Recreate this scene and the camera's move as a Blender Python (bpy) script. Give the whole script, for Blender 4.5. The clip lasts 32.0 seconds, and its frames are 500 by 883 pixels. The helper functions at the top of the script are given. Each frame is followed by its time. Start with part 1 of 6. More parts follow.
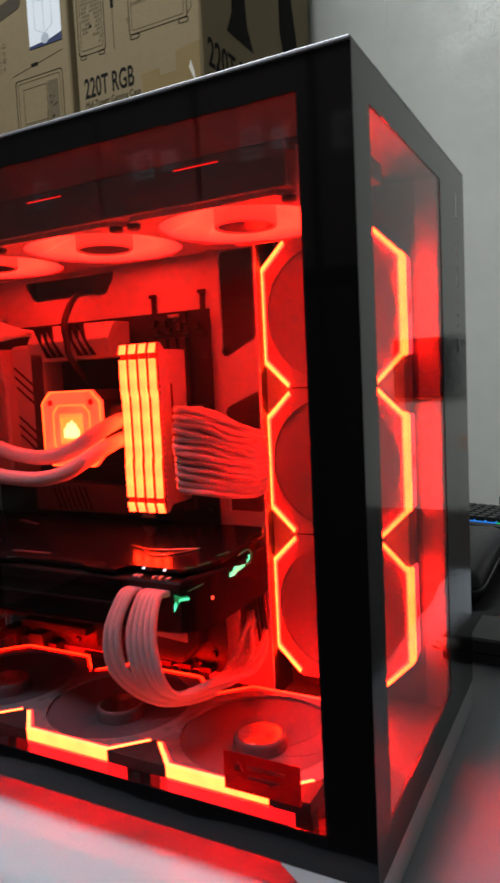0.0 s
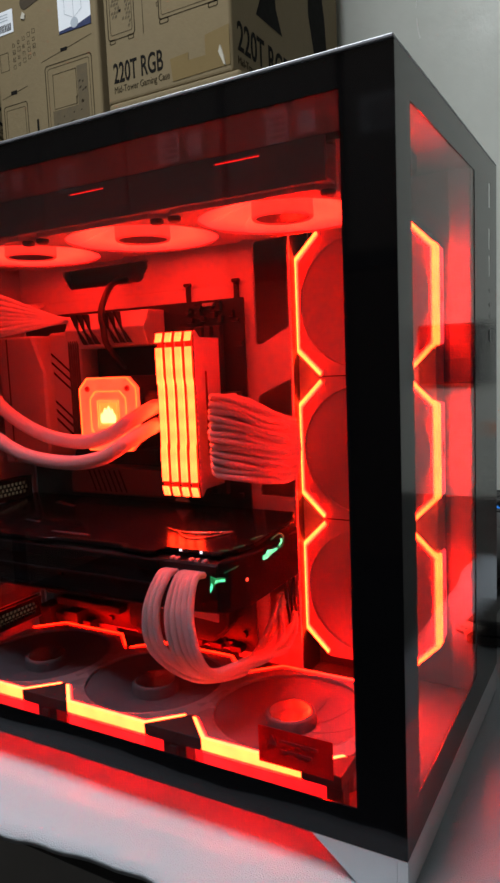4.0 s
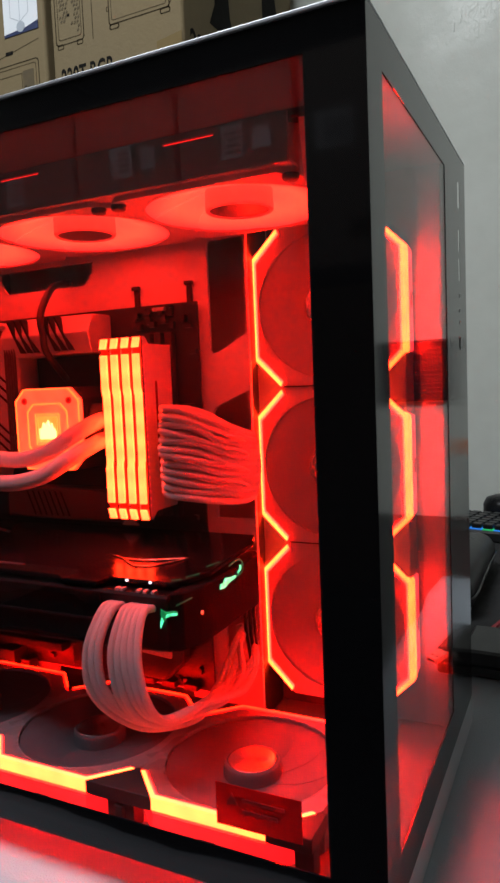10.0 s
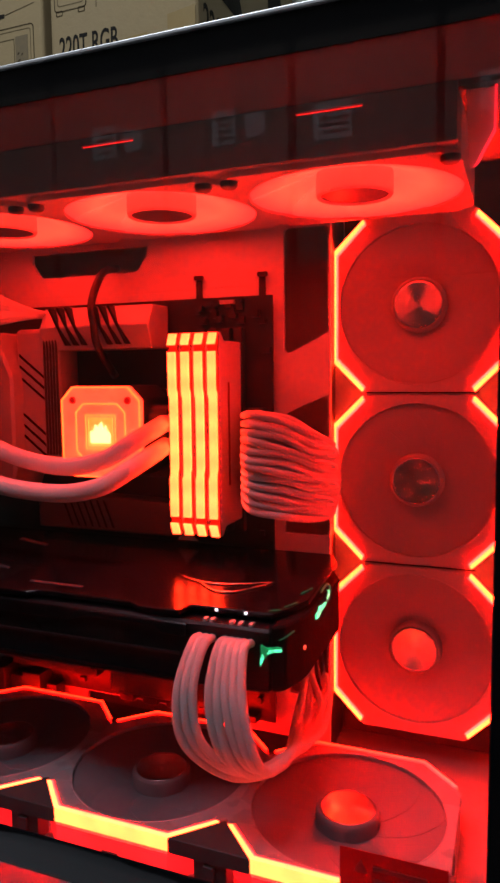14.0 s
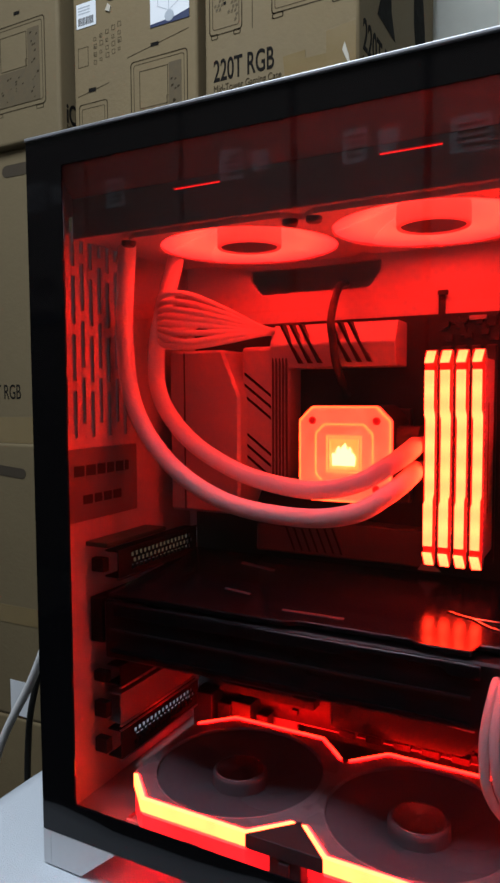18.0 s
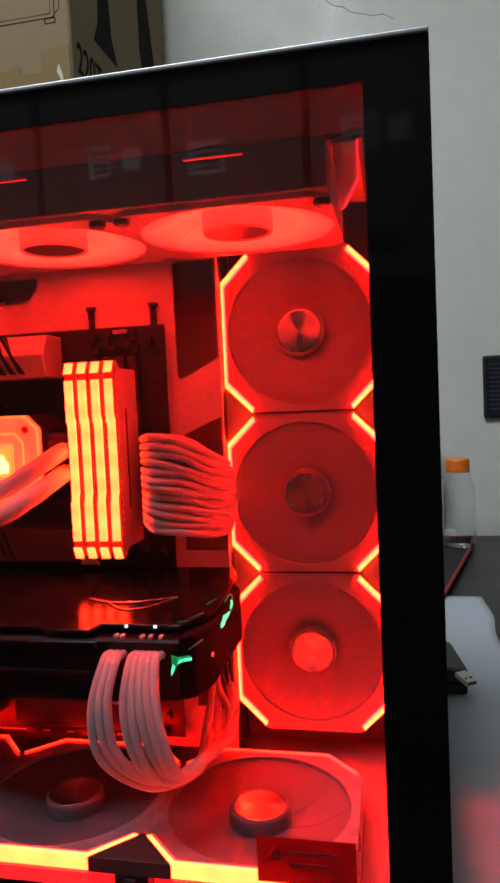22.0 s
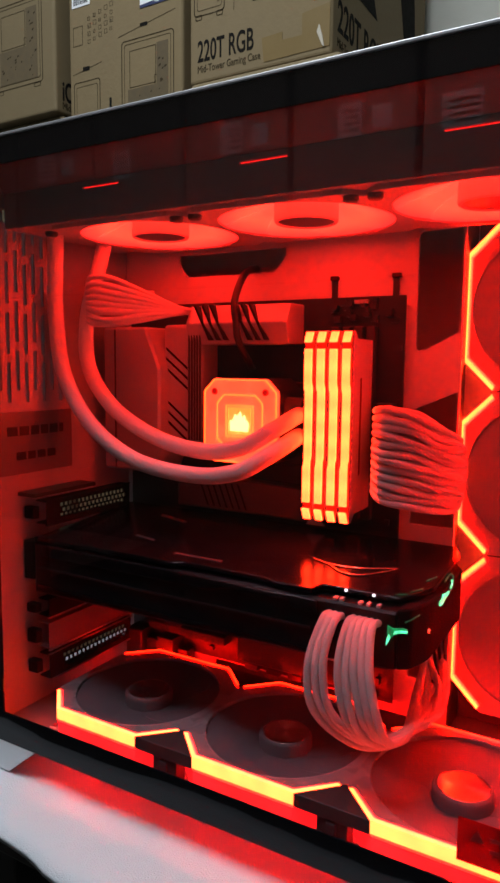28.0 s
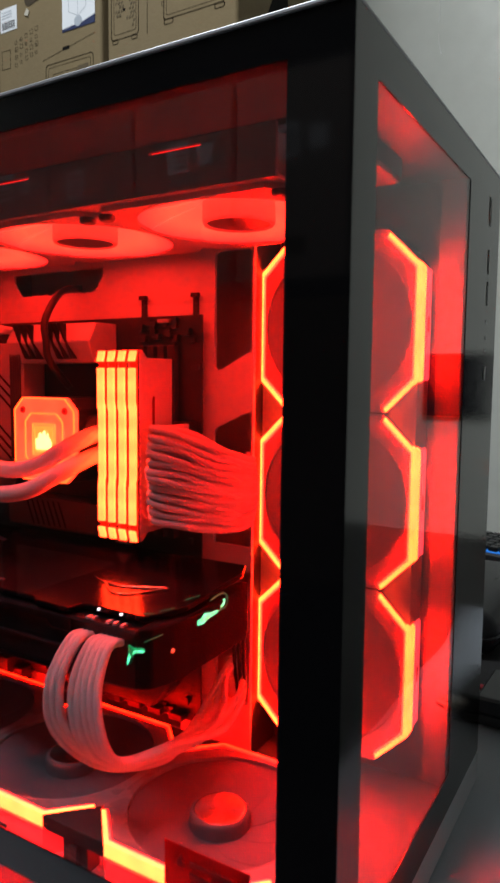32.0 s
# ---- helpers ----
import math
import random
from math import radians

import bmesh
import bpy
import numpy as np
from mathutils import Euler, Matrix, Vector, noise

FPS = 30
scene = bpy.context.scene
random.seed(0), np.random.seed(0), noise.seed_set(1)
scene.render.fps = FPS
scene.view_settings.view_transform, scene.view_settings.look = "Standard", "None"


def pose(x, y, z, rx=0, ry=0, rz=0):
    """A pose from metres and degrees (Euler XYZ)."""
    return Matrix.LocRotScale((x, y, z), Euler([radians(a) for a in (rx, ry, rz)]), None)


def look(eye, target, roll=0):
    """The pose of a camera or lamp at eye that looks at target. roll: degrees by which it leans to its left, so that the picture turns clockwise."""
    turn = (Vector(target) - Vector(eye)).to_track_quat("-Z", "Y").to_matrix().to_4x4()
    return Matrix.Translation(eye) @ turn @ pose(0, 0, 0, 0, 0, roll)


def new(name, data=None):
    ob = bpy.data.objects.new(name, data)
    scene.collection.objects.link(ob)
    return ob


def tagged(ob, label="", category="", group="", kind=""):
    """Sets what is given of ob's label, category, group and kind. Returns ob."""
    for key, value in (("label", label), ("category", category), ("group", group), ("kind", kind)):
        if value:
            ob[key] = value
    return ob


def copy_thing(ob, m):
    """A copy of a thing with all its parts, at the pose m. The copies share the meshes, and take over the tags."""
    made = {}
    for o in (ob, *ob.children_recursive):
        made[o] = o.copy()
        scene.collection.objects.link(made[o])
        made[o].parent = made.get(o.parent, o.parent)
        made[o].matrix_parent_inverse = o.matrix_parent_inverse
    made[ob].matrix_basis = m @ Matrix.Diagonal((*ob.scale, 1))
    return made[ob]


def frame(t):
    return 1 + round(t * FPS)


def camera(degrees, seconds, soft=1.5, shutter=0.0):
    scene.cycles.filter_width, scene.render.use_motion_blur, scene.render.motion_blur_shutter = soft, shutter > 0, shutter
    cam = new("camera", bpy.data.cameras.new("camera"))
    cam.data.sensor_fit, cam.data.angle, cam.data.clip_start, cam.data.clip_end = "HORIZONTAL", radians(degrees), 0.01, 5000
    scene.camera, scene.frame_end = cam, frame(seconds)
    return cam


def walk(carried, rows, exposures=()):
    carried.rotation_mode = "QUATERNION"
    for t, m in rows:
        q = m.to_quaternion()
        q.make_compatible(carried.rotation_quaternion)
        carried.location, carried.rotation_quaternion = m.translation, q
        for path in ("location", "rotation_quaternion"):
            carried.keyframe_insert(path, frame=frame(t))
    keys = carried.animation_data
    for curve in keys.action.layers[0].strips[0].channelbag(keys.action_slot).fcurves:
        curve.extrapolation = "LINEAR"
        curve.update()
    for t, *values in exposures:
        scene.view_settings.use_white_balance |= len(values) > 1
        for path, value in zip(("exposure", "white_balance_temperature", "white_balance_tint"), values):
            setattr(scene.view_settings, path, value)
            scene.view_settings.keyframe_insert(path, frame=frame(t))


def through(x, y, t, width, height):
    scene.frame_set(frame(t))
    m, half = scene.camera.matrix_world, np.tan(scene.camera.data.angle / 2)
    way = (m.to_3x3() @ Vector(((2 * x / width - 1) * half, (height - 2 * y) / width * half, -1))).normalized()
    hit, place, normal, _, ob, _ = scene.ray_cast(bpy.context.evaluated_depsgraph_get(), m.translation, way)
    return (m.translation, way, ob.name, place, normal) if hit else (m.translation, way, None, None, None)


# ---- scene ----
cam = camera(39.9, 32.0, 2.6, 0.5)
PATH = [
    (0, (0.107, -0.321, 1.041), (-0.824, 1.44, 0.86), -2.8),
    (0.5, (0.101, -0.333, 1.049), (-0.874, 1.399, 0.833), -2.1),
    (1, (0.103, -0.335, 1.052), (-0.869, 1.402, 0.864), -2.3),
    (1.5, (0.103, -0.34, 1.053), (-0.866, 1.399, 0.861), -2.4),
    (2, (0.1, -0.341, 1.052), (-0.889, 1.387, 0.861), -2.5),
    (2.5, (0.099, -0.339, 1.05), (-0.913, 1.375, 0.859), -2.8),
    (3, (0.101, -0.339, 1.05), (-0.924, 1.371, 0.885), -2.5),
    (3.5, (0.104, -0.337, 1.046), (-0.882, 1.39, 0.834), -2.3),
    (5.5, (0.1, -0.339, 1.045), (-0.867, 1.396, 0.807), -2.5),
    (6, (0.108, -0.338, 1.045), (-0.823, 1.42, 0.834), -2.7),
    (6.5, (0.108, -0.336, 1.044), (-0.831, 1.418, 0.841), -3.1),
    (7, (0.104, -0.331, 1.04), (-0.822, 1.429, 0.829), -2.7),
    (7.5, (0.099, -0.321, 1.038), (-0.809, 1.448, 0.82), -2.5),
    (8, (0.095, -0.314, 1.041), (-0.818, 1.455, 0.847), -2.1),
    (8.5, (0.088, -0.308, 1.043), (-0.833, 1.458, 0.857), -2.0),
    (9, (0.087, -0.304, 1.045), (-0.813, 1.476, 0.893), -1.8),
    (9.5, (0.085, -0.302, 1.036), (-0.811, 1.48, 0.896), -1.8),
    (10, (0.081, -0.296, 1.036), (-0.785, 1.499, 0.867), -2.4),
    (10.5, (0.079, -0.29, 1.04), (-0.789, 1.507, 0.917), -1.4),
    (11, (0.075, -0.289, 1.04), (-0.802, 1.503, 0.9), -1.7),
    (11.5, (0.069, -0.291, 1.04), (-0.821, 1.494, 0.893), -1.3),
    (12, (0.061, -0.292, 1.041), (-0.855, 1.479, 0.894), -1.4),
    (12.5, (0.05, -0.294, 1.041), (-0.869, 1.475, 0.879), -1.4),
    (13, (0.03, -0.293, 1.042), (-0.795, 1.522, 0.872), -1.3),
    (13.5, (0.004, -0.286, 1.045), (-0.752, 1.555, 0.852), -0.9),
    (15.5, (-0.081, -0.305, 1.045), (-0.756, 1.569, 0.868), -0.8),
    (16, (-0.095, -0.31, 1.044), (-0.813, 1.549, 0.876), -0.8),
    (16.5, (-0.109, -0.312, 1.044), (-0.876, 1.527, 0.875), -0.9),
    (17, (-0.117, -0.309, 1.044), (-0.93, 1.51, 0.876), -1.4),
    (17.5, (-0.128, -0.308, 1.044), (-1.035, 1.466, 0.873), -0.9),
    (18, (-0.132, -0.31, 1.046), (-1.056, 1.458, 0.91), -0.3),
    (18.5, (-0.115, -0.308, 1.045), (-0.971, 1.494, 0.903), -0.2),
    (19, (-0.1, -0.307, 1.046), (-0.86, 1.536, 0.892), -0.4),
    (19.5, (-0.082, -0.306, 1.046), (-0.777, 1.563, 0.899), -0.8),
    (20, (-0.068, -0.311, 1.044), (-0.694, 1.584, 0.91), -1.7),
    (20.5, (-0.056, -0.314, 1.043), (-0.614, 1.602, 0.911), -1.8),
    (21, (-0.039, -0.314, 1.043), (-0.528, 1.621, 0.913), -2.2),
    (21.5, (-0.029, -0.316, 1.042), (-0.452, 1.636, 0.922), -2.3),
    (22, (-0.021, -0.314, 1.042), (-0.424, 1.641, 0.922), -2.6),
    (22.5, (-0.019, -0.314, 1.037), (-0.521, 1.617, 0.891), -2.8),
    (23, (0.029, -0.302, 1.042), (-0.678, 1.559, 0.841), -1.4),
    (23.5, (0.067, -0.289, 1.048), (-0.794, 1.505, 0.848), -1.5),
    (24, (0.072, -0.294, 1.044), (-0.795, 1.499, 0.861), -1.9),
    (24.5, (0.043, -0.312, 1.041), (-0.855, 1.462, 0.827), -1.0),
    (25, (0.017, -0.324, 1.043), (-0.882, 1.446, 0.796), -0.2),
    (25.5, (0.002, -0.329, 1.046), (-0.91, 1.437, 0.826), -0.4),
    (26, (-0.019, -0.328, 1.048), (-0.975, 1.416, 0.847), 0.1),
    (26.5, (-0.025, -0.327, 1.053), (-1.034, 1.39, 0.867), 0.2),
    (28.5, (-0.022, -0.319, 1.049), (-0.999, 1.41, 0.811), 1.2),
    (29, (-0.005, -0.314, 1.045), (-0.893, 1.466, 0.835), 1.9),
    (29.5, (0.01, -0.312, 1.033), (-0.788, 1.511, 0.835), 3.0),
    (30, (0.033, -0.308, 1.04), (-0.658, 1.554, 0.805), 2.0),
    (30.5, (0.044, -0.31, 1.034), (-0.65, 1.555, 0.838), 0.7),
    (31, (0.057, -0.304, 1.038), (-0.684, 1.546, 0.869), -0.9),
    (31.5, (0.082, -0.279, 1.05), (-0.828, 1.487, 0.818), -0.3),
    (32, (0.104, -0.25, 1.053), (-0.909, 1.465, 0.874), 0.6),
]
walk(cam, [(t, look(eye, target, roll)) for t, eye, target, roll in PATH],
     [(0, 0, 6500, 10), (15, 0.05, 6400, 10), (17, 0.12, 6200, 10), (18, 0.12, 6100, 10), (19, 0.32, 6000, 10), (20, 0.32, 6000, 10), (21.5, 0.05, 6300, 10), (23, 0, 6500, 10), (32, 0, 6500, 10)])

# ---- world and room light ----
world = bpy.data.worlds.new("world")
scene.world = world
world.use_nodes = True
world.node_tree.nodes["Background"].inputs["Color"].default_value = (0.75, 0.85, 1.0, 1)
world.node_tree.nodes["Background"].inputs["Strength"].default_value = 0.05


def area_lamp(name, place, target, sx, sy, watts, colour):
    data = bpy.data.lights.new(name, "AREA")
    data.shape, data.size, data.size_y, data.energy, data.color = "RECTANGLE", sx, sy, watts, colour
    ob = new(name, data)
    ob.matrix_world = look(place, target)
    return ob


area_lamp("ceiling_light", (-0.60, -0.42, 2.66), (-0.60, -0.42, 0), 1.1, 0.85, 41, (0.93, 0.98, 1.0))


# ---- materials ----
def nodes_of(name):
    m = bpy.data.materials.new(name)
    m.use_nodes = True
    t = m.node_tree
    return m, t.nodes, t.links, t.nodes["Principled BSDF"]


def surf(name, col, rough=0.5, metal=0.0, var=0.12, scale=25.0, bump=0.0, bscale=None, coat=0.0, stretch=(1, 1, 1), rvar=0.1, each=0.0):
    m, n, l, p = nodes_of(name)
    tc = n.new("ShaderNodeTexCoord")
    mp = n.new("ShaderNodeMapping")
    mp.inputs["Scale"].default_value = stretch
    l.new(tc.outputs["Object"], mp.inputs["Vector"])
    big, fine = n.new("ShaderNodeTexNoise"), n.new("ShaderNodeTexNoise")
    big.inputs["Scale"].default_value, big.inputs["Detail"].default_value = scale, 3
    fine.inputs["Scale"].default_value, fine.inputs["Detail"].default_value = scale * 14, 2
    l.new(mp.outputs["Vector"], big.inputs["Vector"])
    l.new(mp.outputs["Vector"], fine.inputs["Vector"])
    add = n.new("ShaderNodeMath")
    add.operation = "MULTIPLY_ADD"
    add.inputs[1].default_value = 0.45
    l.new(fine.outputs["Fac"], add.inputs[0])
    l.new(big.outputs["Fac"], add.inputs[2])
    ramp = n.new("ShaderNodeMapRange")
    ramp.inputs["From Min"].default_value, ramp.inputs["From Max"].default_value = 0.35, 1.1
    ramp.inputs["To Min"].default_value, ramp.inputs["To Max"].default_value = 1 - var, 1 + var
    l.new(add.outputs[0], ramp.inputs["Value"])
    value = ramp.outputs[0]
    if each:
        info = n.new("ShaderNodeObjectInfo")
        er = n.new("ShaderNodeMapRange")
        er.inputs["To Min"].default_value, er.inputs["To Max"].default_value = 1 - each, 1 + each
        l.new(info.outputs["Random"], er.inputs["Value"])
        mul = n.new("ShaderNodeMath")
        mul.operation = "MULTIPLY"
        l.new(er.outputs[0], mul.inputs[0])
        l.new(value, mul.inputs[1])
        value = mul.outputs[0]
    mix = n.new("ShaderNodeVectorMath")
    mix.operation = "SCALE"
    mix.inputs[0].default_value = col
    l.new(value, mix.inputs["Scale"])
    l.new(mix.outputs[0], p.inputs["Base Color"])
    rr = n.new("ShaderNodeMapRange")
    rr.inputs["From Min"].default_value, rr.inputs["From Max"].default_value = 0.3, 0.7
    rr.inputs["To Min"].default_value, rr.inputs["To Max"].default_value = max(0.02, rough * (1 - rvar)), min(1, rough * (1 + rvar))
    l.new(big.outputs["Fac"], rr.inputs["Value"])
    l.new(rr.outputs[0], p.inputs["Roughness"])
    p.inputs["Metallic"].default_value = metal
    p.inputs["Coat Weight"].default_value = coat
    if bump:
        b = n.new("ShaderNodeBump")
        b.inputs["Strength"].default_value = bump
        b.inputs["Distance"].default_value = 0.002
        if bscale:
            bt = n.new("ShaderNodeTexNoise")
            bt.inputs["Scale"].default_value, bt.inputs["Detail"].default_value = bscale, 4
            l.new(mp.outputs["Vector"], bt.inputs["Vector"])
            l.new(bt.outputs["Fac"], b.inputs["Height"])
        else:
            l.new(fine.outputs["Fac"], b.inputs["Height"])
        l.new(b.outputs[0], p.inputs["Normal"])
    return m


def glow(name, col, strength, base=(0.8, 0.8, 0.8), rough=0.4, var=0.0, scale=60.0):
    m, n, l, p = nodes_of(name)
    p.inputs["Base Color"].default_value = (*base, 1)
    p.inputs["Roughness"].default_value = rough
    p.inputs["Emission Color"].default_value = (*col, 1)
    p.inputs["Emission Strength"].default_value = strength
    if var:
        tc, nz, mr = n.new("ShaderNodeTexCoord"), n.new("ShaderNodeTexNoise"), n.new("ShaderNodeMapRange")
        nz.inputs["Scale"].default_value = scale
        l.new(tc.outputs["Object"], nz.inputs["Vector"])
        mr.inputs["From Min"].default_value, mr.inputs["From Max"].default_value = 0.3, 0.7
        mr.inputs["To Min"].default_value, mr.inputs["To Max"].default_value = strength * (1 - var), strength * (1 + var)
        l.new(nz.outputs["Fac"], mr.inputs["Value"])
        l.new(mr.outputs[0], p.inputs["Emission Strength"])
    return m


def pane_glass(name, tint, rough=0.0):
    m, n, l, p = nodes_of(name)
    p.inputs["Base Color"].default_value = (*tint, 1)
    p.inputs["Roughness"].default_value = rough
    p.inputs["IOR"].default_value = 1.46
    p.inputs["Transmission Weight"].default_value = 1.0
    return m


def flat_glass(name, tint):
    """A thin flat pane: tinted straight through, with a gloss that grows towards a slanting view."""
    m, n, l, p = nodes_of(name)
    clear, gloss, mix = n.new("ShaderNodeBsdfTransparent"), n.new("ShaderNodeBsdfGlossy"), n.new("ShaderNodeMixShader")
    clear.inputs["Color"].default_value = (*tint, 1)
    gloss.inputs["Roughness"].default_value = 0.0
    lw, power, scale = n.new("ShaderNodeLayerWeight"), n.new("ShaderNodeMath"), n.new("ShaderNodeMath")
    lw.inputs["Blend"].default_value = 0.5
    power.operation, power.inputs[1].default_value = "POWER", 5.0
    scale.operation, scale.inputs[1].default_value, scale.inputs[2].default_value = "MULTIPLY_ADD", 0.96, 0.036
    l.new(lw.outputs["Facing"], power.inputs[0])
    l.new(power.outputs[0], scale.inputs[0])
    l.new(scale.outputs[0], mix.inputs[0])
    l.new(clear.outputs[0], mix.inputs[1])
    l.new(gloss.outputs[0], mix.inputs[2])
    l.new(mix.outputs[0], n["Material Output"].inputs["Surface"])
    return m


def frosted(name, col, through=0.5, rough=0.35, emit=None, power=0.0):
    """Milky plastic that lets light through."""
    m, n, l, p = nodes_of(name)
    out = n["Material Output"]
    p.inputs["Base Color"].default_value = (*col, 1)
    p.inputs["Roughness"].default_value = rough
    if emit:
        p.inputs["Emission Color"].default_value = (*emit, 1)
        p.inputs["Emission Strength"].default_value = power
    tr, mx = n.new("ShaderNodeBsdfTranslucent"), n.new("ShaderNodeMixShader")
    tr.inputs["Color"].default_value = (*col, 1)
    mx.inputs[0].default_value = through
    l.new(p.outputs[0], mx.inputs[1])
    l.new(tr.outputs[0], mx.inputs[2])
    l.new(mx.outputs[0], out.inputs["Surface"])
    return m


M_STRIP = glow("led_strip", (1.0, 0.025, 0.0035), 60, (0.9, 0.9, 0.9), var=0.2, scale=50)
M_STRIPFLOOR = glow("floor_led_strip", (1.0, 0.050, 0.0070), 30, (0.9, 0.9, 0.9), var=0.2, scale=50)
# strong red rim added to carry most of the red light inside the case
M_STRIPEDGE = glow("led_strip_edge", (1.0, 0.0005, 0.00012), 760, (0.9, 0.9, 0.9))
# red light on the fan sides is put in as glow of the plates
M_FLOORSIDE = glow("glowing_floor_fan_side", (1.0, 0.0065, 0.0085), 2.6, (0.6, 0.2, 0.2), var=0.35, scale=40)
M_FANSIDE = glow("glowing_fan_side", (1.0, 0.045, 0.060), 3.0, (0.8, 0.8, 0.8), var=0.3, scale=40)
# glow that stands for red light on the tab edge and memory notches
M_REDGLOW = glow("painted_red_glow", (1.0, 0.012, 0.028), 1.8, (0.8, 0.8, 0.8), var=0.35, scale=40)
# weaker added rims for the floor fans' near and far strips
M_STRIPNEAR = glow("led_strip_near_edge", (1.0, 0.0006, 0.00012), 50, (0.9, 0.9, 0.9))
M_STRIPLOW = glow("led_strip_low_edge", (1.0, 0.0006, 0.00012), 48, (0.9, 0.9, 0.9))
M_UNDER = glow("under_glow", (1.0, 0.0006, 0.0012), 85, (0.9, 0.9, 0.9))
M_STRIPRED = glow("led_strip_far", (1.0, 0.0060, 0.0006), 30, (0.9, 0.9, 0.9), var=0.4, scale=70)
# glow of the rail slot lights, used on the cable ties too
M_THIN = glow("thin_red_glow", (1.0, 0.004, 0.003), 1.8)
M_RAMBAR = glow("ram_light_bar", (1.0, 0.0155, 0.0025), 72, (0.9, 0.9, 0.9))
_rn, _rl = M_RAMBAR.node_tree.nodes, M_RAMBAR.node_tree.links
_rt, _rw, _rm = _rn.new("ShaderNodeTexCoord"), _rn.new("ShaderNodeTexWave"), _rn.new("ShaderNodeMapRange")
_rw.bands_direction = "Z"
_rw.inputs["Scale"].default_value, _rw.inputs["Distortion"].default_value = 19.0, 0.6
_rm.inputs["To Min"].default_value, _rm.inputs["To Max"].default_value = 62, 80
_rl.new(_rt.outputs["Object"], _rw.inputs["Vector"])
_rl.new(_rw.outputs["Fac"], _rm.inputs["Value"])
_rl.new(_rm.outputs[0], _rn["Principled BSDF"].inputs["Emission Strength"])
M_PUMP = glow("pump_lit_face", (1.0, 0.0185, 0.0055), 9.0, (0.85, 0.85, 0.85), var=0.25, scale=70)
M_PUMPLINE = glow("pump_lit_line", (1.0, 0.035, 0.003), 16)
# red light in the screw heads put in as a weak glow
M_PUMPSCREW = glow("pump_screw_lit", (1.0, 0.004, 0.004), 0.7, (0.4, 0.05, 0.05))
M_FLAME = glow("pump_lit_emblem", (1.0, 0.055, 0.016), 50)
M_TOPBLADE = frosted("lit_fan_blade", (0.7, 0.7, 0.7), 0.4, 0.35, (1.0, 0.01, 0.006), 14.5)
_bn, _bl = M_TOPBLADE.node_tree.nodes, M_TOPBLADE.node_tree.links
_tc, _xy, _ln, _cr = _bn.new("ShaderNodeTexCoord"), _bn.new("ShaderNodeVectorMath"), _bn.new("ShaderNodeVectorMath"), _bn.new("ShaderNodeValToRGB")
_xy.operation, _ln.operation = "MULTIPLY", "LENGTH"
_xy.inputs[1].default_value = (17.5, 17.5, 0)
_bl.new(_tc.outputs["Object"], _xy.inputs[0])
_bl.new(_xy.outputs[0], _ln.inputs[0])
_bl.new(_ln.outputs["Value"], _cr.inputs[0])
_cr.color_ramp.elements[0].position, _cr.color_ramp.elements[0].color = 0.42, (0.85, 0.010, 0.005, 1)
_cr.color_ramp.elements[1].position, _cr.color_ramp.elements[1].color = 0.98, (0.50, 0.004, 0.003, 1)
_mid = _cr.color_ramp.elements.new(0.68)
_mid.color = (1.0, 0.014, 0.006, 1)
_bl.new(_cr.outputs[0], _bn["Principled BSDF"].inputs["Emission Color"])
M_TOPHUB = frosted("lit_fan_hub", (0.85, 0.85, 0.85), 0.3, 0.35, (1.0, 0.004, 0.003), 0.7)
# white floor fans darkened to grey where less red light falls
M_FANFACE = surf("darkened_glossy_fan_face", (0.34, 0.33, 0.35), 0.28, 0, 0.15, 30)
M_FLOORBLADE = surf("darkened_fan_blade", (0.16, 0.155, 0.175), 0.62, 0, 0.12, 30)
M_BLADE = frosted("milky_fan_blade", (0.50, 0.48, 0.50), 0.25, 0.42)
M_GREEN = glow("green_led", (0.0, 1.0, 0.28), 0.45, (0.02, 0.08, 0.04), var=0.8, scale=160)
M_GREENDIM = glow("green_led_dim", (0.0, 1.0, 0.35), 0.12, (0.02, 0.06, 0.04), var=0.8, scale=200)
M_GREENHOT = glow("green_led_bright", (0.08, 1.0, 0.42), 2.6, (0.1, 0.3, 0.15), var=0.5, scale=300)
M_REDLED = glow("red_led", (1.0, 0.05, 0.01), 3.0)
M_WHITELED = glow("white_led", (0.8, 0.9, 1.0), 3.0)
M_KEYGLOW = glow("key_backlight", (0.03, 0.25, 0.9), 0.8, (0.02, 0.02, 0.03))
M_KEYGREEN = glow("key_backlight_green", (0.03, 0.7, 0.2), 0.6, (0.02, 0.02, 0.03))
# pale coat darkened to grey for parts that get little light
M_SHADEGREY = surf("shade_grey_coat", (0.42, 0.38, 0.38), 0.45, 0, 0.25, 20, 0.1, 500)
M_SCREEN = glow("screen_face", (0.25, 0.3, 0.5), 0.012, (0.006, 0.006, 0.009), 0.12)
# white label paper greyed so the labels reflect faintly
M_DULLPAPER = surf("dimmed_label_paper", (0.36, 0.36, 0.38), 0.6, 0, 0.08, 20)
M_SCREENTEXT = glow("screen_lines", (0.6, 0.7, 1.0), 0.008, (0.05, 0.05, 0.06))
M_GLASS = flat_glass("tinted_glass", (0.81, 0.805, 0.830))
M_FRONTGLASS = flat_glass("deep_tinted_glass", (0.84, 0.82, 0.825))
M_CLEAR = pane_glass("clear_plastic", (0.96, 0.97, 0.97), 0.04)
M_CLEAR.node_tree.nodes["Principled BSDF"].inputs["IOR"].default_value = 1.28
M_WHITE = surf("white_powder_coat", (0.68, 0.67, 0.68), 0.42, 0, 0.05, 18, 0.12, 900)
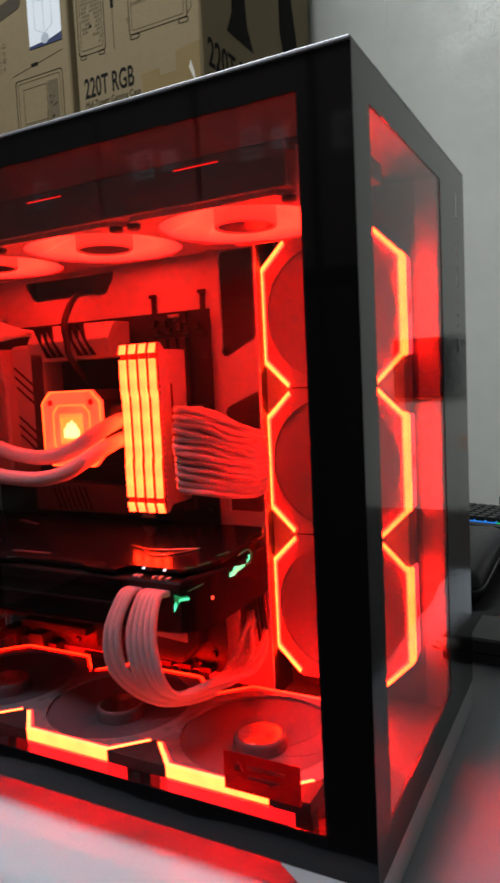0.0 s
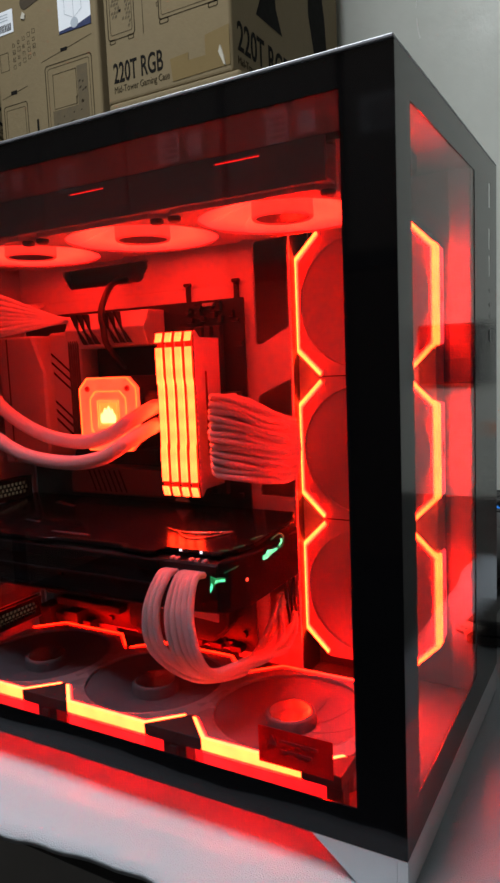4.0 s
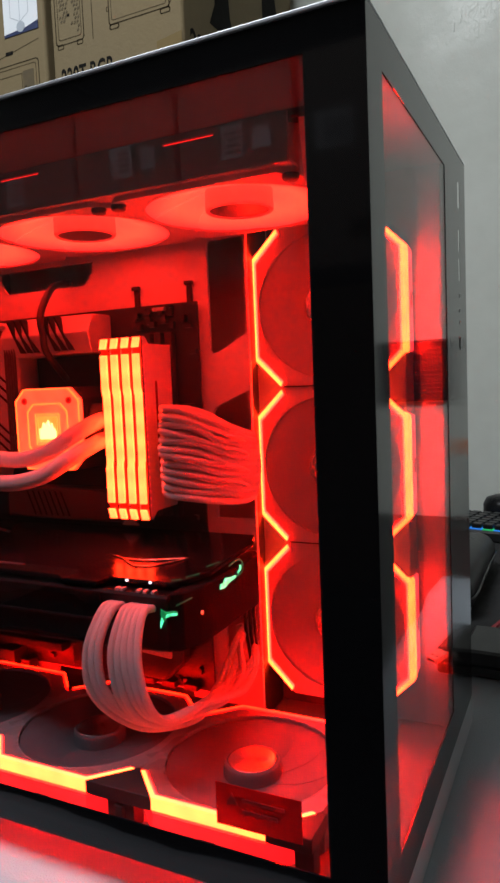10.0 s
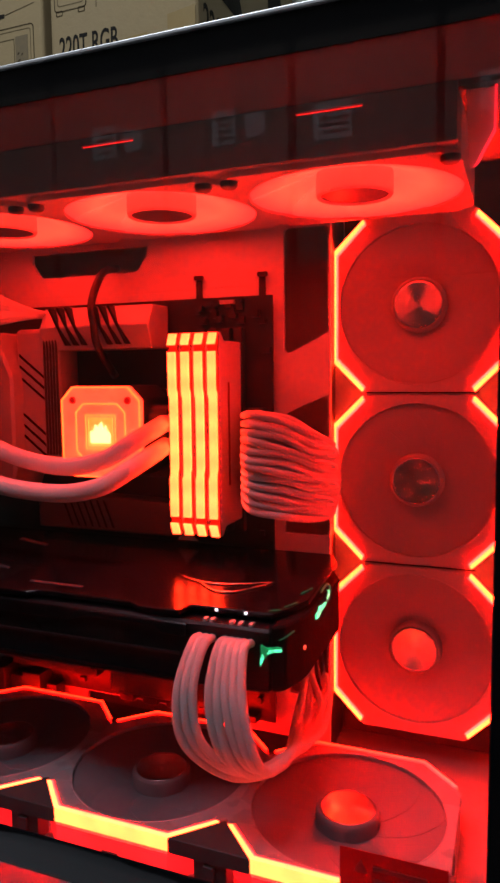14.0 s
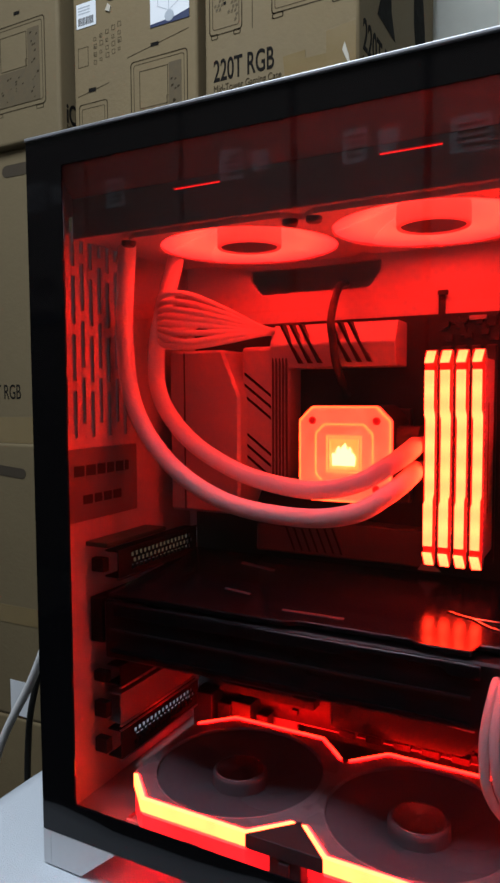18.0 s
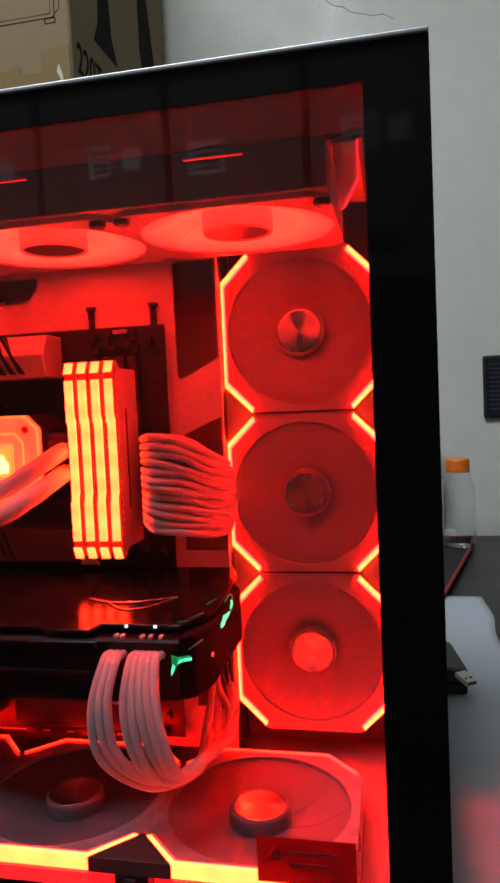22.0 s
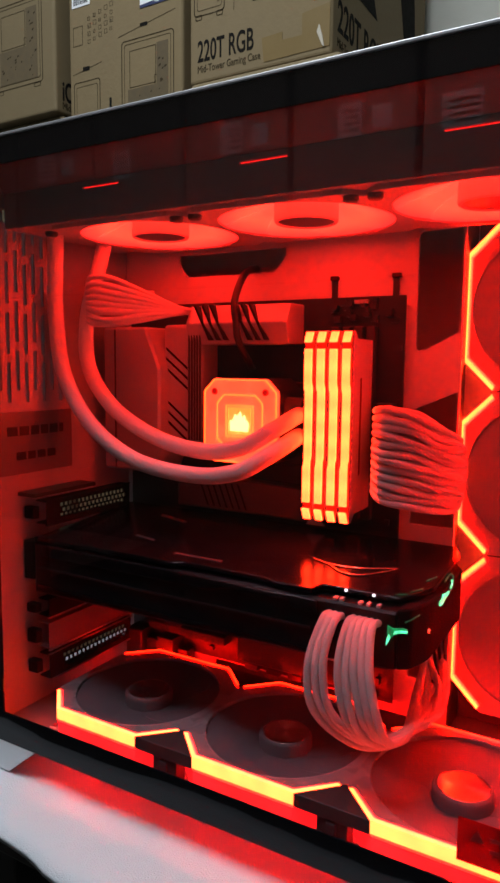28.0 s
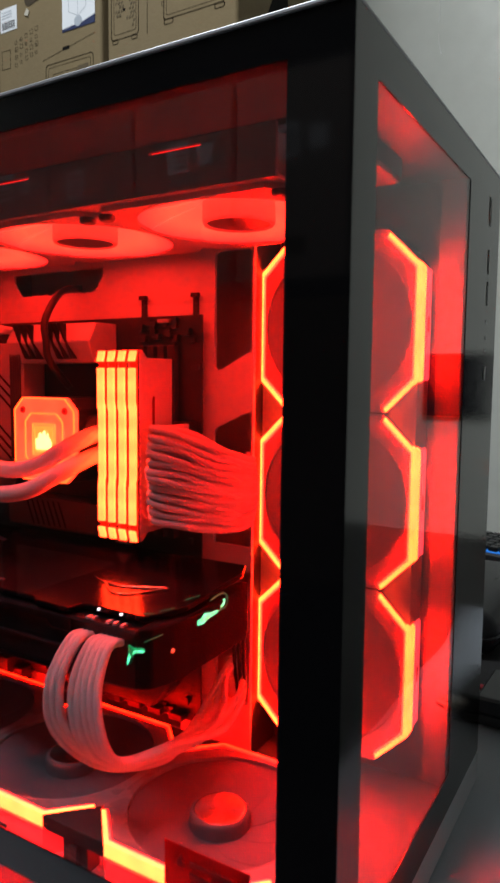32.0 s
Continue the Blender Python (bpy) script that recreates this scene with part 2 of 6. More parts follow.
M_FANWHITE = surf("white_fan_plastic", (0.50, 0.49, 0.50), 0.45, 0, 0.06, 18, 0.1, 700)
# white floor darkened to grey to stand for weaker light
M_FLOORPAN = surf("dimmed_case_floor", (0.24, 0.22, 0.225), 0.5, 0, 0.2, 20, 0.1, 500)
M_PLUG = surf("pale_plug_metal", (0.74, 0.71, 0.64), 0.45, 0.3, 0.1, 60)
M_LINK = surf("dark_grey_link_plastic", (0.075, 0.068, 0.072), 0.38, 0, 0.2, 40)
# white steel under the roof, its shade put into the colour
M_COVEDARK = surf("deep_shaded_grey_steel", (0.105, 0.105, 0.115), 0.5, 0, 0.15, 14, 0.1, 500)
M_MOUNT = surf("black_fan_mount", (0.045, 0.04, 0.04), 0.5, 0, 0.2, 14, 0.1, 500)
# white steel darkened for shade on the rail and a slot cover
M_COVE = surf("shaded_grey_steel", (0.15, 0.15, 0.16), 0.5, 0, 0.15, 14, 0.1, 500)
M_FILTER = frosted("dust_filter_mesh", (0.8, 0.8, 0.8), 0.8, 0.8)
M_VENTBACK = frosted("grey_vent_backing", (0.32, 0.32, 0.33), 0.8, 0.5)
M_TAB = frosted("milky_end_tab", (0.82, 0.80, 0.80), 0.4, 0.65)
M_ALU = surf("white_aluminium", (0.62, 0.63, 0.66), 0.35, 0.25, 0.05, 12, 0.08, 700)
M_EDGE = surf("bare_aluminium_edge", (0.40, 0.41, 0.45), 0.4, 0.5, 0.04, 30)
M_BLACKGLASS = surf("black_printed_glass", (0.0035, 0.0035, 0.0045), 0.06, 0, 0.2, 8, rvar=0.2)
for _m, _s in ((M_BLACKGLASS, 0.28),):
    _m.node_tree.nodes["Principled BSDF"].inputs["Specular IOR Level"].default_value = _s
M_GREYFRONT = surf("black_front_strip", (0.007, 0.007, 0.007), 0.07, 0, 0.15, 10, 0.05, 500)
M_FRONTBLACK = surf("black_front_border", (0.004, 0.004, 0.0045), 0.10, 0, 0.2, 8)
M_FRONTBLACK.node_tree.nodes["Principled BSDF"].inputs["Specular IOR Level"].default_value = 0.8
M_GREYFRONT.node_tree.nodes["Principled BSDF"].inputs["Specular IOR Level"].default_value = 0.75
M_BLACKPLASTIC = surf("black_plastic", (0.012, 0.012, 0.013), 0.42, 0, 0.2, 30, 0.1, 600)
M_GLOSSBLACK = surf("gloss_black_metal", (0.006, 0.006, 0.007), 0.17, 0.0, 0.25, 14, 0.03, 300)
M_SATINBLACK = surf("satin_black", (0.010, 0.010, 0.011), 0.3, 0, 0.25, 25, 0.08, 400)
M_GLOSSBLACK.node_tree.nodes["Principled BSDF"].inputs["Specular IOR Level"].default_value = 0.32
M_SATINBLACK.node_tree.nodes["Principled BSDF"].inputs["Specular IOR Level"].default_value = 0.2
M_PCB = surf("black_circuit_board", (0.012, 0.012, 0.014), 0.38, 0, 0.5, 70, 0.2, 220)
M_CHIP = surf("chip_black", (0.02, 0.02, 0.022), 0.4, 0, 0.3, 60)
M_SILVER = surf("silver_metal", (0.5, 0.5, 0.52), 0.32, 0.85, 0.1, 40)
M_HEATSINK = surf("grey_heatsink", (0.52, 0.52, 0.54), 0.38, 0.35, 0.1, 30, 0.1, 500)
M_DARKSINK = surf("dark_heatsink", (0.10, 0.10, 0.11), 0.35, 0.4, 0.15, 30, 0.1, 500)
M_SLEEVE = surf("white_sleeving", (0.82, 0.80, 0.80), 0.75, 0, 0.1, 300, 0.7, 1500, each=0.08)
M_TUBE = surf("white_rubber_tube", (0.84, 0.82, 0.82), 0.55, 0, 0.07, 60, 0.35, 1400)
M_SPREADER = surf("ram_spreader", (0.70, 0.68, 0.68), 0.35, 0.2, 0.1, 40)
M_MIRRORHUB = surf("brushed_hub_sticker", (0.80, 0.74, 0.74), 0.24, 1.0, 0.1, 50)
_hn, _hl = M_MIRRORHUB.node_tree.nodes, M_MIRRORHUB.node_tree.links
_tan = _hn.new("ShaderNodeTangent")
_tan.direction_type, _tan.axis = "RADIAL", "Z"
_hl.new(_tan.outputs[0], _hn["Principled BSDF"].inputs["Tangent"])
_hn["Principled BSDF"].inputs["Anisotropic"].default_value = 0.95
M_RADIATOR = surf("radiator_black", (0.02, 0.02, 0.02), 0.5, 0.2, 0.3, 60)
M_RADFINS = surf("radiator_fins", (0.05, 0.05, 0.05), 0.4, 0.6, 0.3, 200, 0.4, 700, stretch=(6, 1, 1))
M_WARNING = frosted("red_film", (0.38, 0.010, 0.014), 0.6, 0.4)
M_DULL = surf("dull_dark_steel", (0.014, 0.012, 0.012), 0.95, 0, 0.2, 30)
M_DULL.node_tree.nodes["Principled BSDF"].inputs["Specular IOR Level"].default_value = 0.05
M_STICKER = surf("dark_sticker", (0.16, 0.02, 0.02), 0.45, 0, 0.1, 30)
M_STICKERPRINT = frosted("sticker_print", (0.62, 0.06, 0.06), 0.6, 0.85)
M_EMBLEM = surf("pale_gold_metal", (0.80, 0.70, 0.52), 0.22, 1.0, 0.1, 40)
M_PLATE = surf("badge_plate", (0.17, 0.16, 0.16), 0.4, 0.2, 0.15, 30)
M_BADGE = surf("badge_print", (0.012, 0.010, 0.010), 0.5, 0, 0.1, 30)
M_CARD = surf("brown_cardboard", (0.175, 0.130, 0.066), 0.82, 0, 0.10, 5, 0.25, 180)
M_CARD2 = surf("brown_cardboard_smooth", (0.150, 0.113, 0.058), 0.78, 0, 0.08, 4, 0.2, 160)
# cardboard darkened so the boxes reflect dimly in the glass
M_CARDFAR = surf("dimmed_far_cardboard", (0.12, 0.10, 0.085), 0.8, 0, 0.12, 5, 0.2, 160)
# darkened cardboard: inside the grip holes, and the cartons that dim the reflection
M_CARDDARK = surf("darkened_cardboard", (0.045, 0.032, 0.018), 0.9, 0, 0.2, 20)
M_TAPE = surf("packing_tape", (0.19, 0.135, 0.06), 0.22, 0, 0.08, 20, 0.15, 60)
M_TAPEEND = surf("torn_clear_tape", (0.5, 0.47, 0.40), 0.2, 0, 0.1, 40)
M_INK = surf("black_ink", (0.010, 0.009, 0.008), 0.8, 0, 0.25, 90)
M_INKSOFT = surf("faded_ink", (0.042, 0.031, 0.017), 0.85, 0, 0.25, 90)
for _m in (M_INK, M_INKSOFT):
    _m.node_tree.nodes["Principled BSDF"].inputs["Specular IOR Level"].default_value = 0.08
M_PAPER = surf("white_label_paper", (0.72, 0.75, 0.80), 0.55, 0, 0.04, 20)
M_PAPERGREY = surf("label_grey_print", (0.38, 0.42, 0.48), 0.6, 0, 0.1, 40)
M_NAVY = surf("label_navy_print", (0.02, 0.03, 0.09), 0.5, 0, 0.1, 40)
M_WALL = surf("grey_green_plaster", (0.66, 0.68, 0.63), 0.75, 0, 0.10, 1.9, 0.35, 40)
_wn, _wl = M_WALL.node_tree.nodes, M_WALL.node_tree.links
_wt, _wz, _wr = _wn.new("ShaderNodeTexCoord"), _wn.new("ShaderNodeTexNoise"), _wn.new("ShaderNodeMapRange")
_wz.inputs["Scale"].default_value, _wz.inputs["Detail"].default_value = 2.3, 5
_wl.new(_wt.outputs["Object"], _wz.inputs["Vector"])
_wr.inputs["From Min"].default_value, _wr.inputs["From Max"].default_value = 0.42, 0.60
_wr.inputs["To Min"].default_value, _wr.inputs["To Max"].default_value = 0.80, 0.26
_wl.new(_wz.outputs["Fac"], _wr.inputs["Value"])
_wl.new(_wr.outputs[0], _wn["Principled BSDF"].inputs["Roughness"])
# a damp, blistered stretch of paint: glossier, with fine upright wrinkles
_wm, _wd, _wa, _wk = _wn.new("ShaderNodeMapping"), _wn.new("ShaderNodeVectorMath"), _wn.new("ShaderNodeMath"), _wn.new("ShaderNodeMapRange")
_wm.inputs["Location"].default_value, _wm.inputs["Scale"].default_value = (0.100 * 5.0, 0.0, -1.735 * 4.6), (5.0, 0.0, 4.6)
_wd.operation, _wa.operation, _wa.inputs[1].default_value = "LENGTH", "MULTIPLY_ADD", 1.5
_wl.new(_wt.outputs["Object"], _wm.inputs["Vector"])
_wl.new(_wm.outputs["Vector"], _wd.inputs[0])
_wb2 = _wn.new("ShaderNodeTexNoise")
_wb2.inputs["Scale"].default_value, _wb2.inputs["Detail"].default_value = 13, 5
_wl.new(_wt.outputs["Object"], _wb2.inputs["Vector"])
_wl.new(_wb2.outputs["Fac"], _wa.inputs[0])
_wl.new(_wd.outputs["Value"], _wa.inputs[2])
_wk.inputs["From Min"].default_value, _wk.inputs["From Max"].default_value = 0.85, 1.9
_wk.inputs["To Min"].default_value, _wk.inputs["To Max"].default_value = 1.0, 0.0
_wl.new(_wa.outputs[0], _wk.inputs["Value"])
_wx = _wn.new("ShaderNodeMix")
_wx.inputs["B"].default_value = 0.33
_wl.new(_wk.outputs[0], _wx.inputs["Factor"])
_wl.new(_wr.outputs[0], _wx.inputs["A"])
_wl.new(_wx.outputs["Result"], _wn["Principled BSDF"].inputs["Roughness"])
_wg, _wq, _wv = _wn.new("ShaderNodeMapping"), _wn.new("ShaderNodeTexNoise"), _wn.new("ShaderNodeBump")
_wg.inputs["Scale"].default_value = (150, 1, 80)
_wl.new(_wt.outputs["Object"], _wg.inputs["Vector"])
_wl.new(_wg.outputs["Vector"], _wq.inputs["Vector"])
_wq.inputs["Scale"].default_value, _wq.inputs["Detail"].default_value, _wq.inputs["Distortion"].default_value = 1.0, 3, 0.6
_wh = _wn.new("ShaderNodeMath")
_wh.operation = "MULTIPLY"
_wl.new(_wq.outputs["Fac"], _wh.inputs[0])
_wl.new(_wk.outputs[0], _wh.inputs[1])
_wv.inputs["Strength"].default_value, _wv.inputs["Distance"].default_value = 0.5, 0.002
_wl.new(_wh.outputs[0], _wv.inputs["Height"])
_wl.new(_wn["Principled BSDF"].inputs["Normal"].links[0].from_socket, _wv.inputs["Normal"])
_wl.new(_wv.outputs["Normal"], _wn["Principled BSDF"].inputs["Normal"])
M_CRACK = surf("dark_crack", (0.20, 0.20, 0.18), 0.9, 0, 0.2, 60)
M_FLAKE = surf("lifted_paint", (0.80, 0.81, 0.78), 0.25, 0, 0.1, 60)
M_INKFAINT = surf("faint_ink", (0.095, 0.070, 0.036), 0.85, 0, 0.25, 90)
M_CEIL = surf("ceiling_white", (0.7, 0.7, 0.68), 0.9, 0, 0.05, 3, 0.1, 60)
M_FLOOR = surf("dark_floor_tile", (0.016, 0.015, 0.015), 0.45, 0, 0.2, 6, 0.1, 50)
M_DESK = surf("black_desk_laminate", (0.020, 0.019, 0.019), 0.42, 0, 0.2, 12, 0.15, 120)
M_FOAM = surf("white_packing_foam", (0.455, 0.50, 0.565), 0.30, 0, 0.03, 200, 0.6, 1150, rvar=0.05)
M_MAT = surf("black_cloth_mat", (0.014, 0.014, 0.015), 0.9, 0, 0.2, 60, 0.4, 900)
M_REDCLOTH = surf("red_cloth_edge", (0.30, 0.02, 0.03), 0.7, 0, 0.15, 80, 0.4, 900)
M_ORANGE = surf("orange_cap", (0.85, 0.20, 0.02), 0.4, 0, 0.06, 30)
M_BLUELABEL = surf("blue_label", (0.35, 0.45, 0.62), 0.5, 0, 0.2, 30)
M_WCABLE = surf("white_cable", (0.62, 0.63, 0.65), 0.5, 0, 0.06, 40)
M_BCABLE = surf("black_cable", (0.012, 0.012, 0.012), 0.45, 0, 0.1, 40)
M_PCBGREEN = surf("green_board_edge", (0.012, 0.032, 0.017), 0.45, 0, 0.3, 60)
M_GOLD = surf("pale_connector", (0.5, 0.5, 0.46), 0.35, 0.6, 0.1, 60)


# ---- mesh helpers ----
def block(x0, x1, y0, y1, z0, z1, bevel=0.0, bm=None, seg=2):
    own = bm is None
    b = bmesh.new()
    bmesh.ops.create_cube(b, size=1)
    for v in b.verts:
        v.co = Vector(((x0 + x1) / 2 + v.co.x * (x1 - x0), (y0 + y1) / 2 + v.co.y * (y1 - y0), (z0 + z1) / 2 + v.co.z * (z1 - z0)))
    if bevel:
        bmesh.ops.bevel(b, geom=b.edges[:], offset=bevel, segments=seg, affect="EDGES", profile=0.5)
    if own:
        return b
    join(bm, b)
    return bm


def join(bm, other):
    table = {}
    for v in other.verts:
        table[v] = bm.verts.new(v.co)
    for f in other.faces:
        try:
            bm.faces.new([table[v] for v in f.verts])
        except ValueError:
            pass
    other.free()
    return bm


AX = {"x": lambda a, b, c: (c, a, b), "y": lambda a, b, c: (a, c, b), "z": lambda a, b, c: (a, b, c)}


def prism(poly, axis, c0, c1, bevel=0.0):
    """A polygon in the plane across the axis, given depth from c0 to c1."""
    b = bmesh.new()
    put = AX[axis]
    low = [b.verts.new(put(p, q, c0)) for p, q in poly]
    high = [b.verts.new(put(p, q, c1)) for p, q in poly]
    n = len(poly)
    b.faces.new(low)
    b.faces.new(high)
    for i in range(n):
        b.faces.new((low[i], low[(i + 1) % n], high[(i + 1) % n], high[i]))
    bmesh.ops.recalc_face_normals(b, faces=b.faces[:])
    if bevel:
        bmesh.ops.bevel(b, geom=b.edges[:], offset=bevel, segments=1, affect="EDGES")
    return b


def smooth_line(pts, n=6):
    """A smooth line through the points."""
    p = [Vector(q) for q in pts]
    p = [2 * p[0] - p[1]] + p + [2 * p[-1] - p[-2]]
    out = []
    for i in range(1, len(p) - 2):
        for k in range(n):
            t = k / n
            a, b, c, d = p[i - 1], p[i], p[i + 1], p[i + 2]
            out.append(0.5 * (2 * b + (c - a) * t + (2 * a - 5 * b + 4 * c - d) * t * t + (3 * b - a - 3 * c + d) * t ** 3))
    out.append(p[-2])
    return out


def tube(pts, r, seg=10, steps=6, bm=None):
    line = smooth_line(pts, steps)
    b = bm or bmesh.new()
    rings = []
    side = None
    for i, p in enumerate(line):
        d = (line[min(i + 1, len(line) - 1)] - line[max(i - 1, 0)]).normalized()
        if side is None:
            side = d.orthogonal().normalized()
        side = (side - d * side.dot(d)).normalized()
        up = d.cross(side)
        rings.append([b.verts.new(p + r * (math.cos(2 * math.pi * k / seg) * side + math.sin(2 * math.pi * k / seg) * up)) for k in range(seg)])
    for a, c in zip(rings, rings[1:]):
        for k in range(seg):
            b.faces.new((a[k], a[(k + 1) % seg], c[(k + 1) % seg], c[k]))
    b.faces.new(rings[0][::-1])
    b.faces.new(rings[-1])
    return b


def lathe(profile, axis="z", place=(0, 0, 0), seg=32):
    """Turns a profile of (radius, height) round an axis."""
    b = bmesh.new()
    put = AX[axis]
    rings = []
    for r, h in profile:
        rings.append([b.verts.new(Vector(place) + Vector(put(r * math.cos(2 * math.pi * k / seg), r * math.sin(2 * math.pi * k / seg), h))) for k in range(seg)])
    for a, c in zip(rings, rings[1:]):
        for k in range(seg):
            b.faces.new((a[k], a[(k + 1) % seg], c[(k + 1) % seg], c[k]))
    bmesh.ops.remove_doubles(b, verts=b.verts[:], dist=1e-6)
    bmesh.ops.recalc_face_normals(b, faces=b.faces[:])
    return b


def holed(axis, a0, a1, b0, b1, holes, c0, c1):
    """A plate across the axis with rectangular openings that go through it."""
    put = AX[axis]
    ca = sorted({a0, a1, *[h[0] for h in holes], *[h[1] for h in holes]})
    cb = sorted({b0, b1, *[h[2] for h in holes], *[h[3] for h in holes]})
    b = bmesh.new()
    grid = {}

    def vert(i, j, c):
        if (i, j, c) not in grid:
            grid[i, j, c] = b.verts.new(put(ca[i], cb[j], c))
        return grid[i, j, c]

    def solid(i, j):
        if not (0 <= i < len(ca) - 1 and 0 <= j < len(cb) - 1):
            return False
        x, y = (ca[i] + ca[i + 1]) / 2, (cb[j] + cb[j + 1]) / 2
        return not any(h[0] < x < h[1] and h[2] < y < h[3] for h in holes)

    for i in range(len(ca) - 1):
        for j in range(len(cb) - 1):
            if not solid(i, j):
                continue
            for c in (c0, c1):
                b.faces.new([vert(i, j, c), vert(i + 1, j, c), vert(i + 1, j + 1, c), vert(i, j + 1, c)])
            for di, dj, e in ((-1, 0, ((i, j), (i, j + 1))), (1, 0, ((i + 1, j), (i + 1, j + 1))), (0, -1, ((i, j), (i + 1, j))), (0, 1, ((i, j + 1), (i + 1, j + 1)))):
                if not solid(i + di, j + dj):
                    b.faces.new([vert(*e[0], c0), vert(*e[1], c0), vert(*e[1], c1), vert(*e[0], c1)])
    bmesh.ops.recalc_face_normals(b, faces=b.faces[:])
    return b


def mesh_of(name, bm, material, smooth=False):
    me = bpy.data.meshes.new(name)
    bm.to_mesh(me)
    bm.free()
    me.materials.append(material)
    if smooth:
        for f in me.polygons:
            f.use_smooth = True
    return me


def part(name, bm, material, parent, label="", smooth=False):
    ob = new(name, mesh_of(name, bm, material, smooth))
    ob.parent = parent
    if label:
        tagged(ob, label)
    return ob


def same_part(name, me, parent, m, label=""):
    ob = new(name, me)
    ob.parent = parent
    ob.matrix_basis = m
    if label:
        tagged(ob, label)
    return ob


def thing(name, label, category, place=(0, 0, 0), group="", kind=""):
    ob = new(name)
    ob.location = place
    ob.empty_display_size = 0.02
    return tagged(ob, label, category, group, kind)


def solo(name, bm, material, label, category, group="", kind="", smooth=False):
    return tagged(new(name, mesh_of(name, bm, material, smooth)), label, category, group, kind)


def lettering(name, text, size, m, material, parent, squeeze=1.0, label="", bold=0.0):
    cu = bpy.data.curves.new(name, "FONT")
    cu.body, cu.size, cu.extrude, cu.offset = text, size, 0.0003, bold * size
    tmp = bpy.data.objects.new(name, cu)
    scene.collection.objects.link(tmp)
    bpy.context.view_layer.update()
    me = bpy.data.meshes.new_from_object(tmp.evaluated_get(bpy.context.evaluated_depsgraph_get()))
    bpy.data.objects.remove(tmp)
    me.materials.clear()
    me.materials.append(material)
    ob = new(name, me)
    ob.parent = parent
    ob.matrix_basis = m @ Matrix.Diagonal((squeeze, 1, 1, 1))
    if label:
        tagged(ob, label)
    return ob


def structure(name, bm, material, label, category):
    return solo(name, bm, material, label, category, kind="structure")


# ---- room ----
structure("floor", block(-2.6, 2.4, -4.3, 1.3, -0.05, 0.0), M_FLOOR, "dark tiled floor of the workshop room", "floor")
structure("ceiling", block(-2.6, 2.4, -4.3, 1.3, 2.75, 2.8), M_CEIL, "plain white ceiling above the bench", "ceiling")
structure("wall_back", block(-2.6, 2.4, 1.16, 1.3, 0.0, 2.75), M_WALL, "grey-green plastered wall with patchy stains behind the bench", "wall")
wall = bpy.data.objects["wall_back"]
wrng = random.Random(8)
for pts in ([(-0.131, 1.871), (-0.121, 1.850), (-0.104, 1.838), (-0.091, 1.835), (-0.074, 1.822), (-0.048, 1.814), (-0.031, 1.808), (-0.010, 1.808), (0.011, 1.795)],):
    part("wall_crack", tube([(x, 1.1600, z) for x, z in pts], 0.0007, 5, 3), M_CRACK, wall, "thin dark crack in the plaster")
# white glint along the flaking paint, put in as pale raised lines
for pts in ([(-0.310, 1.811), (-0.306, 1.776), (-0.308, 1.755)], [(-0.307, 1.734), (-0.305, 1.712), (-0.300, 1.694)]):
    part("lifted_paint", tube([(x, 1.1600, z) for x, z in pts], 0.0013, 6, 3), M_FLAKE, wall, "pale line for the glint on lifted paint")
for k in range(8):
    x, z, h = -0.16 + 0.08 * wrng.random(), 1.70 + 0.14 * wrng.random(), 0.02 + 0.03 * wrng.random()
    lean_x = (wrng.random() - 0.5) * 0.012
    part("lifted_paint", tube([(x, 1.1604, z), (x + lean_x * 0.4, 1.1598, z + h * 0.5), (x + lean_x, 1.1604, z + h)], 0.0005 + 0.0004 * wrng.random(), 6, 3), M_FLAKE, wall, "pale lifted paint flake", True)
structure("wall_left", block(-2.6, -2.5, -4.2, 1.16, 0.0, 2.75), M_WALL, "plain grey-green plastered side wall", "wall")
structure("wall_right", block(2.3, 2.4, -4.2, 1.16, 0.0, 2.75), M_WALL, "plain grey-green plastered side wall", "wall")
structure("wall_front", block(-2.5, 2.3, -4.3, -4.2, 0.0, 2.75), M_WALL, "plain grey-green plastered wall facing the bench", "wall")

desk = thing("desk", "long black laminate desk carrying the computer and the foam sheet", "desk")
part("desktop", block(-0.505, 1.5, -0.03, 1.15, 0.715, 0.743, 0.002), M_DESK, desk)
for lx in (-0.44, 1.43):
    for ly in (0.03, 1.09):
        part("leg", block(lx - 0.025, lx + 0.025, ly - 0.025, ly + 0.025, 0.0, 0.715, 0.002), M_BLACKPLASTIC, desk)


